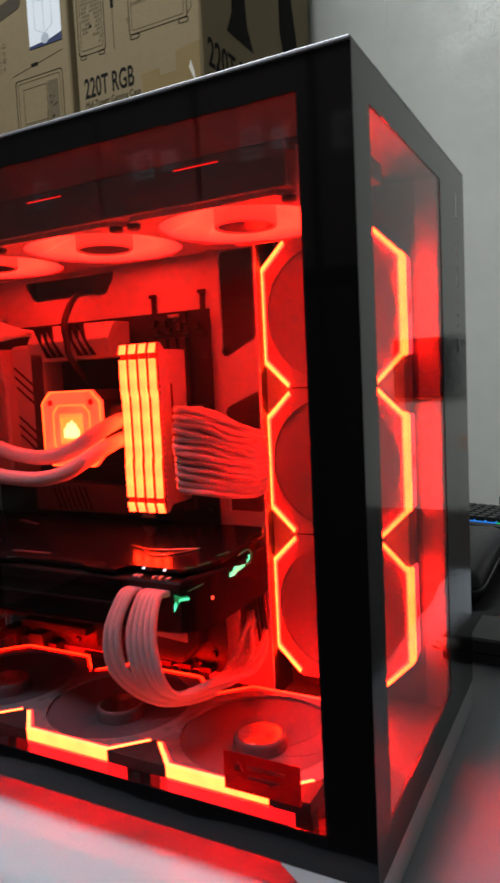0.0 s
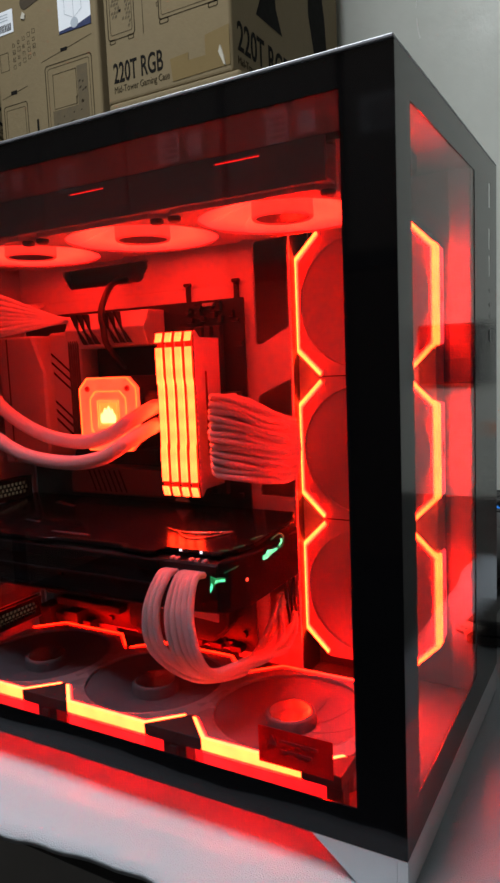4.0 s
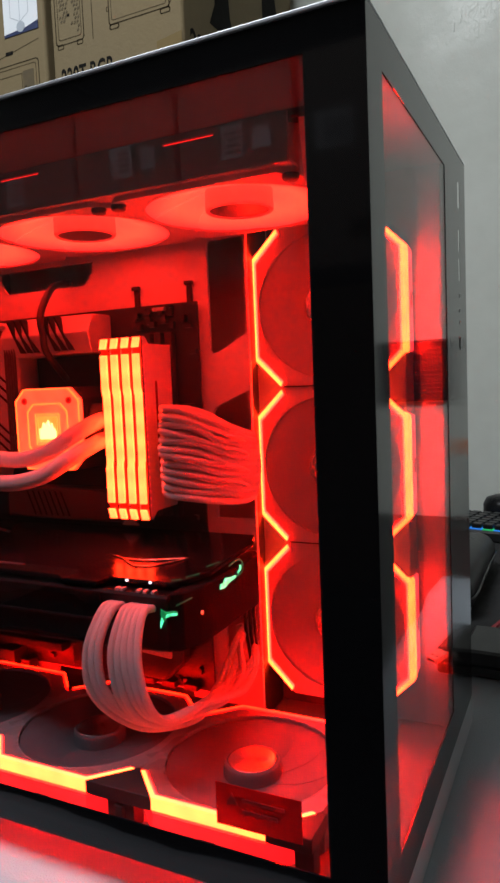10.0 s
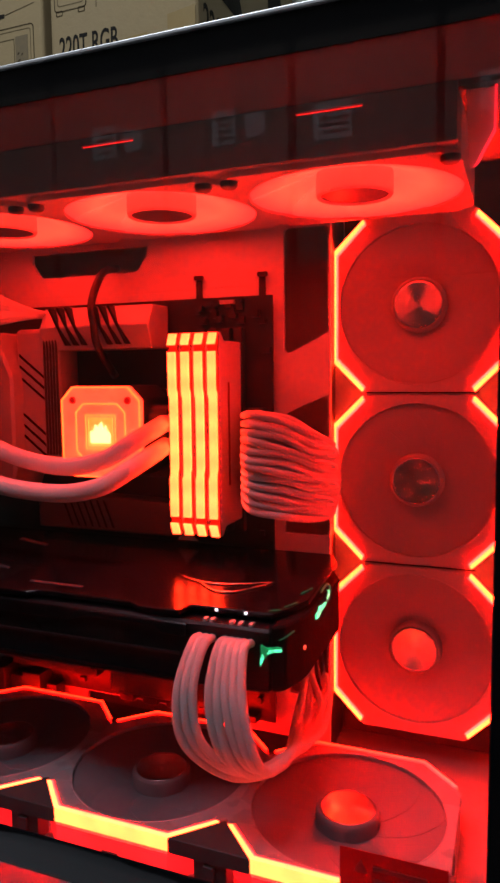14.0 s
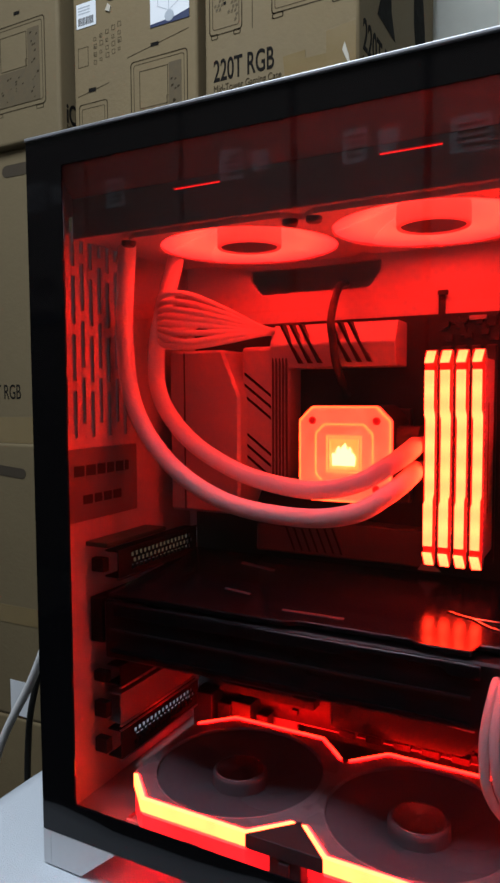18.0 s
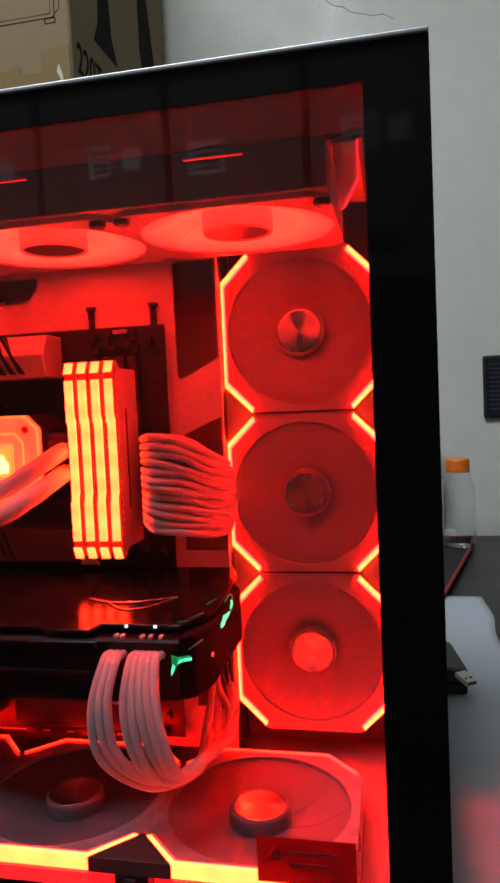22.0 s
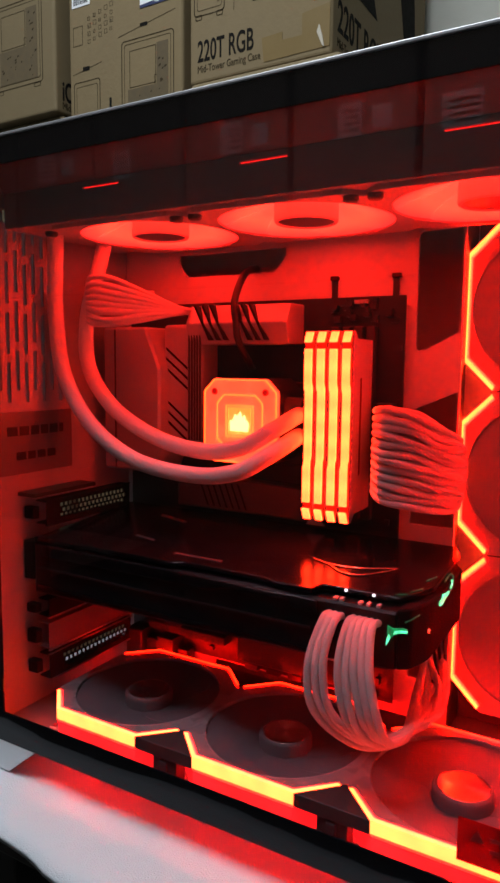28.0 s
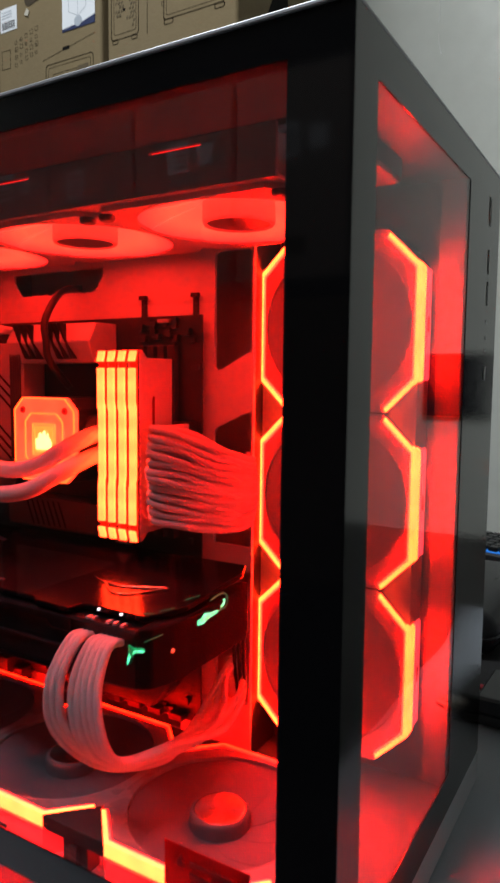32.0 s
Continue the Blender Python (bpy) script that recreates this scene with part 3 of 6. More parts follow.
def foam_sheet():
    """A limp sheet of white foam with a wavy cut edge, on the desk."""
    b = bmesh.new()
    nx, ny = 64, 60
    rows = []
    for layer in (0, 1):
        g = []
        for i in range(nx + 1):
            col = []
            for j in range(ny + 1):
                u, v = i / nx, j / ny
                x = -0.525 + u * 0.622
                y0 = -0.052 + 0.010 * noise.noise((x * 9, 3.1, 0)) + 0.004 * noise.noise((x * 34, 1.7, 0))
                y1 = 0.69 + 0.004 * noise.noise((x * 14, 7.7, 0))
                y = y0 + v * (y1 - y0)
                x += 0.006 * noise.noise((0.3, y * 11, u)) * (1 if u > 0.9 or u < 0.1 else 0.2)
                edge = min(u, 1 - u, v, 1 - v)
                z = 0.7495 + 0.0016 * noise.noise((x * 16, y * 16, 2)) * min(1, edge * 8)
                if y < -0.03:
                    z -= 0.006 * ((-0.03 - y) / 0.03) ** 2
                if layer == 0:
                    z = 0.7432 if y > -0.028 else z - 0.0045
                col.append(b.verts.new((x, y, z)))
            g.append(col)
        rows.append(g)
    low, high = rows
    for i in range(nx):
        for j in range(ny):
            b.faces.new((high[i][j], high[i + 1][j], high[i + 1][j + 1], high[i][j + 1]))
            b.faces.new((low[i][j], low[i][j + 1], low[i + 1][j + 1], low[i + 1][j]))
    for i in range(nx):
        b.faces.new((low[i][0], low[i + 1][0], high[i + 1][0], high[i][0]))
        b.faces.new((low[i][ny], high[i][ny], high[i + 1][ny], low[i + 1][ny]))
    for j in range(ny):
        b.faces.new((low[0][j], high[0][j], high[0][j + 1], low[0][j + 1]))
        b.faces.new((low[nx][j], low[nx][j + 1], high[nx][j + 1], high[nx][j]))
    return b


solo("foam_sheet", foam_sheet(), M_FOAM, "crinkled white packing foam sheet lying on the desk", "packing foam", smooth=True)

# ---- computer case ----
X0, DEEP, Z0, Z1 = -0.443, 0.272, 0.773, 1.196
case = thing("computer_case", "white tower computer case with black-edged glass side and front", "computer case", (-0.22, 0.136, 0.75))
case_off = Vector((0.22, -0.136, -0.75))


def cpart(name, bm, material, label="", smooth=False, parent=None):
    bm.transform(Matrix.Translation(case_off))
    return part(name, bm, material, parent or case, label, smooth)


# side glass: clear pane with a black printed border
cpart("side_pane", block(X0 + 0.003, -0.0030, 0.0010, 0.0030, Z0 + 0.003, 1.1920), M_GLASS, "smoky tinted glass pane")
cpart("side_glass_border", holed("y", X0, 0.0, Z0, Z1 - 0.0010, [(-0.416, -0.0285, 0.7955, 1.1785)], 0.0, 0.0008), M_BLACKGLASS, "glossy black printed glass border")
cpart("front_pane", block(-0.0010, -0.0004, 0.0050, 0.1885, Z0 + 0.003, 1.1920), M_FRONTGLASS, "smoky tinted glass pane")
cpart("front_glass_border", holed("x", 0.0009, 0.185, Z0, Z1 - 0.0010, [(0.0252, 0.185, 0.799, 1.1742)], -0.0003, 0.0), M_FRONTBLACK, "glossy black printed glass border")
front_strip = cpart("front_strip", holed("x", 0.1850, DEEP, Z0, Z1 - 0.0010, [(0.237, 0.245, 1.1575, 1.1765), (0.2375, 0.2435, 1.126, 1.142), (0.2375, 0.2435, 1.105, 1.121)], -0.0003, 0.0), M_GREYFRONT, "dark satin strip with connector ports")
for z0, z1 in ((1.1575, 1.1765), (1.126, 1.142), (1.105, 1.121)):
    cpart("port", block(-0.0058, -0.003, 0.2385, 0.2425, z0 + 0.002, z1 - 0.002, 0.0004), M_CHIP, "black connector tongue", parent=front_strip)
for z0 in (1.094, 1.083, 1.0745):
    cpart("indicator_mark", block(0.0, 0.0003, 0.2392, 0.2418, z0 - 0.0012, z0 + 0.0012), M_SILVER, parent=front_strip)
cpart("port_housing", block(-0.0075, -0.0060, 0.2320, 0.2500, 1.100, 1.182), M_BLACKPLASTIC, "black housing behind the ports", parent=front_strip)
cpart("power_button", block(0.0, 0.0006, 0.2385, 0.2425, 1.0545, 1.0635, 0.0002), M_SILVER, "small silver power button", parent=front_strip)
# shell
cpart("top_panel", block(X0, 0.0, -0.0012, DEEP, Z1 - 0.0008, Z1 + 0.0012, 0.0005), M_EDGE, "bright aluminium top panel")
cpart("top_inner", holed("z", X0 + 0.004, -0.004, 0.006, DEEP - 0.003, [(-0.40, -0.045, 0.045, 0.135)], 1.190, 1.1935), M_COVEDARK)
cpart("right_panel", block(X0, -0.006, DEEP - 0.003, DEEP, Z0, Z1 - 0.0025), M_WHITE)
slots = []
for k in range(9):
    a = 0.0115 + k * 0.0085
    z = 1.158 + (0.009 if k % 2 else 0)
    while z > 1.022:
        slots.append((a, a + 0.0036, max(z - 0.030, 1.016), z))
        z -= 0.0365
slots += [(0.076, 0.160, 0.7935, 0.8170), (0.076, 0.160, 0.9210, 0.9400)]
cpart("back_panel", holed("x", 0.0045, DEEP - 0.0035, Z0 + 0.001, 1.1895, slots, X0 + 0.0058, X0 + 0.007), M_SHADEGREY, "white back panel with staggered vertical vent slots")
# sheet added to dim the light that comes through the slots
cpart("vent_backing", block(X0 + 0.0040, X0 + 0.0046, 0.0080, 0.0860, 1.012, 1.1500), M_VENTBACK, "grey sheet added behind the vent slots to dim them")
cpart("tray", holed("y", X0 + 0.0075, -0.1385, 0.778, 1.1895, [(-0.378, -0.276, 1.121, 1.1395), (-0.171, -0.1400, 1.056, 1.143), (-0.171, -0.1400, 0.985, 1.031), (-0.171, -0.1400, 0.934, 0.957), (-0.168, -0.1400, 0.818, 0.915), (-0.34, -0.20, 0.782, 0.792)], 0.1640, 0.1670), M_WHITE, "white motherboard tray with cable openings")
for poly in ([(-0.1711, 1.0559), (-0.1399, 1.0559), (-0.1399, 1.0730), (-0.1650, 1.0600), (-0.1690, 1.0595), (-0.1711, 1.0620)], [(-0.1711, 1.0311), (-0.1399, 1.0311), (-0.1399, 1.0308), (-0.1430, 1.0300), (-0.1680, 1.0190), (-0.1711, 1.0150)], [(-0.3781, 1.1209), (-0.3781, 1.1330), (-0.3725, 1.1250), (-0.3690, 1.1209)], [(-0.2759, 1.1209), (-0.2759, 1.1330), (-0.2815, 1.1250), (-0.2850, 1.1209)], [(-0.1711, 1.1431), (-0.1680, 1.1431), (-0.1700, 1.1420), (-0.1711, 1.1400)], [(-0.1399, 1.1431), (-0.1435, 1.1431), (-0.1410, 1.1420), (-0.1399, 1.1390)]):
    cpart("opening_corner", prism(poly, "y", 0.1641, 0.1669), M_WHITE)
cpart("mount_side", block(-0.0222, -0.0065, 0.2020, 0.2045, 0.778, 1.1895), M_COVE)
cpart("fan_mount", holed("y", -0.1380, -0.0224, 0.778, 1.1895, [(-0.125, -0.035, 1.048, 1.138), (-0.125, -0.035, 0.932, 1.022), (-0.125, -0.035, 0.815, 0.905)], 0.2020, 0.2045), M_MOUNT)
cpart("mount_step", block(-0.1410, -0.1386, 0.1672, 0.2018, 0.778, 1.1895), M_RADIATOR)
cpart("divider_back", block(-0.43, -0.008, 0.2305, 0.2330, 0.779, 1.188), M_WHITE, "white inner divider")
cpart("floor_plate", holed("z", X0 + 0.0045, -0.0045, 0.0045, DEEP - 0.0035, [(-0.398, -0.048, 0.009, 0.128)], Z0 + 0.0012, 0.7772), M_FLOORPAN)
for k in range(6):
    yy = 0.026 + k * 0.018
    cpart("floor_rib", block(-0.3982, -0.0478, yy, yy + 0.002, Z0 + 0.0014, 0.7768), M_WHITE)
cpart("dust_filter", block(-0.405, -0.041, 0.0075, 0.1295, Z0 - 0.0002, Z0 + 0.0008), M_FILTER, "fine grey dust filter under the floor")
cpart("corner_post", block(-0.0095, -0.0045, 0.0045, 0.0085, 0.778, 1.1895), M_DULL)
cpart("rear_post", block(X0 + 0.0045, X0 + 0.010, 0.0045, 0.0085, 0.778, 1.1895), M_DULL)
rail_holes = [(cx - 0.0155, cx + 0.0155, 1.1628, 1.1642) for cx in (-0.3415, -0.2205, -0.1040)]
cpart("fan_rail", holed("y", X0 + 0.011, -0.0480, 1.1435, 1.1675, rail_holes, 0.0270, 0.0290), M_COVE, "folded rail under the roof, darkened for shade")
# slope added to catch red light from below, in a shade-darkened grey
cpart("roof_cove", prism([(0.0275, 1.1678), (0.0060, 1.1893), (0.0090, 1.1893), (0.0290, 1.1690)], "x", X0 + 0.011, -0.0105), M_COVEDARK, "added sloping plate that catches red light under the roof edge")
cpart("rail_lip", holed("z", X0 + 0.011, -0.0480, 0.0292, 0.150, [(cx - 0.053, cx + 0.053, 0.036, 0.144) for cx in (-0.341, -0.2235, -0.106)], 1.1435, 1.1455), M_SHADEGREY)
# dark block added to stand for the shade in the roof corner
cpart("corner_block", block(-0.0475, -0.0042, 0.0298, 0.198, 1.1800, 1.1893), M_RADIATOR, "dark block added for the shade in the roof corner")
# unseen plate added to keep the fan strips' light off the cove
cpart("light_shield", block(-0.0475, -0.0112, 0.0295, 0.0303, 1.1695, 1.1795), M_RADIATOR)
for cx in (-0.289, -0.275, -0.172, -0.158, -0.0515, -0.398):
    cpart("rail_screw", lathe([(0.0, 0.0), (0.0034, 0.0), (0.0044, 0.0010), (0.0046, 0.0032)], "z", (cx, 0.0390, 1.1374), 14), M_BLACKPLASTIC, "black round rubber screw head", True)


cpart("rail_end_tab", prism([(-0.0455, 1.168), (-0.0335, 1.169), (-0.0335, 1.149), (-0.0405, 1.136), (-0.0430, 1.133)], "y", 0.0365, 0.0380), M_TAB, "bent white tab at the rail's end")
# the red light this edge catches is put in as glow
cpart("tab_flange", prism([(-0.0334, 1.169), (-0.0325, 1.169), (-0.0325, 1.1480), (-0.0395, 1.1350), (-0.0415, 1.1335), (-0.0402, 1.1357), (-0.0334, 1.1484)], "y", 0.0348, 0.0364), M_REDGLOW, "folded tab edge given a red glow")


def foot(x_edge, sgn):
    """A silver foot that runs from front to back, with a cut return under each long side."""
    b = block(min(x_edge, x_edge - sgn * 0.006), max(x_edge, x_edge - sgn * 0.006), 0.0, DEEP, 0.7505, Z0 - 0.0004)
    poly = [(x_edge - sgn * 0.0062, 0.7505), (x_edge - sgn * 0.0062, Z0 - 0.0004), (x_edge - sgn * 0.057, Z0 - 0.0004), (x_edge - sgn * 0.030, 0.7505)]
    join(b, prism(poly, "y", 0.0, 0.006))
    join(b, prism(poly, "y", DEEP - 0.006, DEEP))
    return b


cpart("foot", foot(0.0, 1), M_ALU, "silver-white angled foot")
cpart("foot", foot(X0, -1), M_ALU, "silver-white angled foot")
sticker = cpart("warning_sticker", block(-0.0925, -0.044, 0.0042, 0.0047, 0.8055, 0.8285), M_WARNING, "translucent red warning sticker behind the glass")
cpart("sticker_mark", prism([(-0.086, 0.8185), (-0.0795, 0.8185), (-0.08275, 0.8245)], "y", 0.0032, 0.00415), M_STICKERPRINT, parent=sticker)
for k, w in enumerate((0.024, 0.020)):
    cpart("sticker_line", block(-0.077, -0.077 + w, 0.0034, 0.00415, 0.8205 - k * 0.006, 0.8225 - k * 0.006), M_STICKERPRINT, parent=sticker)
badge = cpart("badge_plate", block(X0 + 0.0072, X0 + 0.0084, 0.014, 0.092, 0.964, 1.0115, 0.0004), M_PLATE, "dull grey badge plate on the back panel")
for z, h, y0, y1 in ((0.997, 0.007, 0.026, 0.082), (0.978, 0.006, 0.034, 0.074)):
    k = y0
    while k < y1:
        w = 0.006 + 0.004 * random.random()
        cpart("badge_bar", block(X0 + 0.0085, X0 + 0.0088, k, min(k + w, y1), z - h / 2, z + h / 2), M_BADGE, parent=badge)
        k += w + 0.0022


# ---- fans ----
def blade_bm(n_rad=5, n_arc=5, r0=0.0180, r1=0.0543, sweep=0.55, width=0.6975, z_hi=-0.0022, z_lo=-0.0024, dish=0.0):
    b = bmesh.new()
    top, bot = [], []
    for i in range(n_rad + 1):
        u = i / n_rad
        r = r0 + u * (r1 - r0)
        row, low = [], []
        for j in range(n_arc + 1):
            v = j / n_arc
            a = sweep * u * u + (v - 0.5) * width
            z = z_hi + (z_lo - z_hi) * v + 0.0003 * math.sin(v * math.pi) - dish * (1 - u) ** 1.5
            row.append(b.verts.new((r * math.cos(a), r * math.sin(a), z)))
            low.append(b.verts.new((r * math.cos(a), r * math.sin(a), z - 0.0012)))
        top.append(row)
        bot.append(low)
    for i in range(n_rad):
        for j in range(n_arc):
            b.faces.new((top[i][j], top[i + 1][j], top[i + 1][j + 1], top[i][j + 1]))
            b.faces.new((bot[i][j], bot[i][j + 1], bot[i + 1][j + 1], bot[i + 1][j]))
    for i in range(n_rad):
        for j in (0, n_arc):
            b.faces.new((top[i][j], bot[i][j], bot[i + 1][j], top[i + 1][j]))
    for j in range(n_arc):
        for i in (0, n_rad):
            b.faces.new((top[i][j], top[i][j + 1], bot[i][j + 1], bot[i][j]))
    bmesh.ops.recalc_face_normals(b, faces=b.faces[:])
    return b


def outline(a, half, cut):
    """The distance from the centre to the rim of a square with cut corners, at an angle."""
    c, s = abs(math.cos(a)), abs(math.sin(a))
    return min(half / max(c, 1e-6), half / max(s, 1e-6), (2 * half - cut) / (c + s))


def frame_bm(half, cut, hole, z0, z1, seg=72):
    b = bmesh.new()
    rings = {}
    for key, z in (("t", z1), ("b", z0)):
        rings["o" + key] = [b.verts.new((outline(2 * math.pi * k / seg, half, cut) * math.cos(2 * math.pi * k / seg), outline(2 * math.pi * k / seg, half, cut) * math.sin(2 * math.pi * k / seg), z)) for k in range(seg)]
        rings["i" + key] = [b.verts.new((hole * math.cos(2 * math.pi * k / seg), hole * math.sin(2 * math.pi * k / seg), z)) for k in range(seg)]
    for k in range(seg):
        n = (k + 1) % seg
        b.faces.new((rings["ot"][k], rings["ot"][n], rings["it"][n], rings["it"][k]))
        b.faces.new((rings["ob"][k], rings["ib"][k], rings["ib"][n], rings["ob"][n]))
        b.faces.new((rings["ot"][k], rings["ob"][k], rings["ob"][n], rings["ot"][n]))
        b.faces.new((rings["it"][k], rings["it"][n], rings["ib"][n], rings["ib"][k]))
    return b


def strip_bm(half, cut, wide, z0, z1, sgn, out=0.0008):
    """The light band along one side of a fan: a straight run and two slanted ends."""
    h, c = half + out, cut
    e = 0.0034
    outer = [(-h + e, h - c + e), (-(h - c), h), (h - c, h), (h - e, h - c + e)]
    k = wide
    inner = [(-h + e + k * 0.70, h - c + e - k * 0.35), (-(h - c) + k * 0.30, h - k * 0.9), (h - c - k * 0.30, h - k * 0.9), (h - e - k * 0.70, h - c + e - k * 0.35)]
    poly = outer + inner[::-1]
    if sgn < 0:
        poly = [(-x, -y) for x, y in poly]
    b = bmesh.new()
    n = 4
    vt = [[b.verts.new((x, y, z)) for x, y in poly] for z in (z0, z1)]
    for i in range(n - 1):
        a, c2 = i, 7 - i
        for layer in (0, 1):
            b.faces.new((vt[layer][a], vt[layer][a + 1], vt[layer][c2 - 1], vt[layer][c2]))
    m = len(poly)
    for i in range(m):
        b.faces.new((vt[0][i], vt[0][(i + 1) % m], vt[1][(i + 1) % m], vt[1][i]))
    bmesh.ops.recalc_face_normals(b, faces=b.faces[:])
    return b


HALF, CUT = 0.0592, 0.0245


def case_fan(name, label, group, hub_material, face, blade, under=False, narrow=0.0, ring=0.0545, dish=0.0075):
    fan = thing(name, label, "case fan", group=group)
    body = frame_bm(HALF, CUT, ring - 0.0004, -0.0245, 0.0)
    for v in body.verts:
        if abs(v.co.y) > 0.0545:
            v.co.y -= math.copysign(min(narrow, abs(v.co.y) - 0.0545), v.co.y)
    part("housing", body, face, fan)

    def inward(bm, sgn):
        bm.transform(Matrix.Translation((0, -sgn * narrow, 0)))
        return bm

    for sgn in (1, -1):
        far = under and sgn > 0
        part("light_strip", inward(strip_bm(HALF, CUT, 0.0013 if far else 0.0032, -0.0030 if far else -0.0068 if under else -0.0092, 0.0010, sgn, 0.0010), sgn), M_STRIPRED if far else M_STRIPFLOOR if under else M_STRIP, fan, "glowing yellow-orange light strip")
        part("strip_diffuser", inward(strip_bm(HALF, CUT, 0.0020 if far else 0.0042, -0.0088 if under else -0.0110, 0.0006, sgn, 0.0006), sgn), (M_STRIPLOW if far else M_STRIPNEAR) if under else M_STRIPEDGE, fan, "red rim added to boost the strip's red light")
        part("side_glow", inward(strip_bm(HALF, CUT, 0.0030, -0.0244 if under else -0.0236, -0.0092 if under else -0.0130, sgn, 0.0004), sgn), M_FLOORSIDE if under else M_FANSIDE, fan, "side of the fan given a soft red glow")
        lo, hi = sorted((sgn * (HALF - narrow + 0.0005), sgn * (HALF - narrow + 0.0012)))
        part("side_slot", block(-0.0050, 0.0050, lo, hi, -0.0185, -0.0165), M_LINK, fan, "small dark slot in the fan's side")
    if under:
        for sgn in (1, -1):
            part("lower_strip", strip_bm(HALF, CUT, 0.0030, -0.0249, -0.0240, sgn, -0.002), M_UNDER, fan, "red light strip on the underside")
    part("rim", lathe([(ring + 0.0008, -0.0010), (ring + 0.0005, 0.0003), (ring, 0.0003), (ring - 0.0001, -0.004)], "z", (0, 0, 0), 48), face, fan, smooth=True)
    me = mesh_of("blade", blade_bm(n_rad=8, r1=ring - 0.0006, dish=dish), blade)
    for k in range(9):
        same_part("blade", me, fan, pose(0, 0, 0, 0, 0, 40 * k))
    hub = part("hub", lathe([(0.0, -0.0215), (0.0180, -0.0215), (0.0184, -0.018), (0.0180, -0.0034), (0.0176, -0.0016), (0.0167, -0.0006), (0.0160, -0.0004), (0.0158, -0.0012), (0.0, -0.0012)], "z", (0, 0, 0), 40), blade, fan, smooth=False)
    part("hub_sticker", lathe([(0.0, -0.0012), (0.0154, -0.0012), (0.0156, -0.0006)] + [(0.0150 - 0.0010 * k, -0.0004 - (0.00011 if k % 2 else 0.0)) for k in range(14)] + [(0.0, -0.0004)], "z", (0, 0, 0), 40), hub_material, hub, "round metallic hub cap with turned rings", True)
    for k in range(4):
        a = math.radians(45 + 90 * k)
        part("strut", strut_bm(a), M_WHITE, fan)
    return fan


def strut_bm(a):
    b = block(0.0185, 0.0524, -0.0013, 0.0013, -0.0240, -0.0215)
    b.transform(Matrix.Rotation(a, 4, "Z"))
    return b


bottom_fan = case_fan("bottom_fan", "glossy case fan darkened to grey, glowing edge strips, on case floor", "fans on the case floor", M_MIRRORHUB, M_FANFACE, M_FLOORBLADE, True)
bottom_fan.matrix_basis = pose(-0.341, 0.0735, 0.8020)
for cx in (-0.2235, -0.1050):
    copy_thing(bottom_fan, pose(cx, 0.0735, 0.8020))
for jx in (-0.2822, -0.1642):
    for yy, sg in ((0.0145, 1), (0.1325, -1)):
        link = thing("fan_link", "dark plastic link between two case fans on the floor", "fan link", (jx, yy, 0.777), "fan links")
        part("wedge", prism([(-0.0236, -0.0012 * sg), (0.0236, -0.0012 * sg), (0.0006, sg * 0.0225), (-0.0006, sg * 0.0225)], "z", 0.0172, 0.0258, 0.0004), M_LINK, link)
        part("post", block(-0.0095, 0.0095, min(0.001 * sg, 0.011 * sg), max(0.001 * sg, 0.011 * sg), 0.0004, 0.0170, 0.0006), M_LINK, link)
        part("clip", block(-0.0030, 0.0030, min(-0.0012 * sg, 0.004 * sg), max(-0.0012 * sg, 0.004 * sg), 0.0006, 0.0150, 0.0004), M_DARKSINK, link)
end_link = thing("fan_link", "dark plastic end piece beside the last floor fan", "fan link", (-0.0458, 0.0145, 0.777), "fan links")
part("wedge", prism([(-0.0236, -0.0012), (0.0030, -0.0012), (0.0030, 0.0225), (-0.0006, 0.0225)], "z", 0.0172, 0.0258, 0.0004), M_LINK, end_link)
part("post", block(-0.0080, 0.0028, 0.001, 0.011, 0.0004, 0.0170, 0.0006), M_LINK, end_link)
side_fan = case_fan("side_fan", "white upright case fan with glowing edge strips beside the board", "upright fans beside the board", M_MIRRORHUB, M_FANWHITE, M_BLADE, narrow=0.0027, ring=0.0522, dish=0.005)
SIDE_Z = (1.0895, 0.9730, 0.8565)
SIDE = [Matrix.Translation((-0.0830, 0.1765, z)) @ Euler((radians(90), 0, 0)).to_matrix().to_4x4() @ pose(0, 0, 0, 0, 0, 90) for z in SIDE_Z]
for jz in (1.0322, 0.9155):
    for xx, sg in ((-0.1392, 1), (-0.0268, -1)):
        link = thing("fan_link", "dark plastic link between two upright case fans", "fan link", (xx, 0.1775, jz), "links between upright fans")
        part("wedge", prism([(0.0, -0.0215), (0.0, 0.0215), (sg * 0.0218, 0.0005), (sg * 0.0218, -0.0005)], "y", 0.0006, 0.0235, 0.0004), M_SHADEGREY, link)
        if sg > 0:
            part("seam", block(0.0222, 0.0952, -0.0016, -0.0009, -0.0004, 0.0004), M_DULL, link)
side_fan.matrix_basis = SIDE[0]
for m in SIDE[1:]:
    copy_thing(side_fan, m)


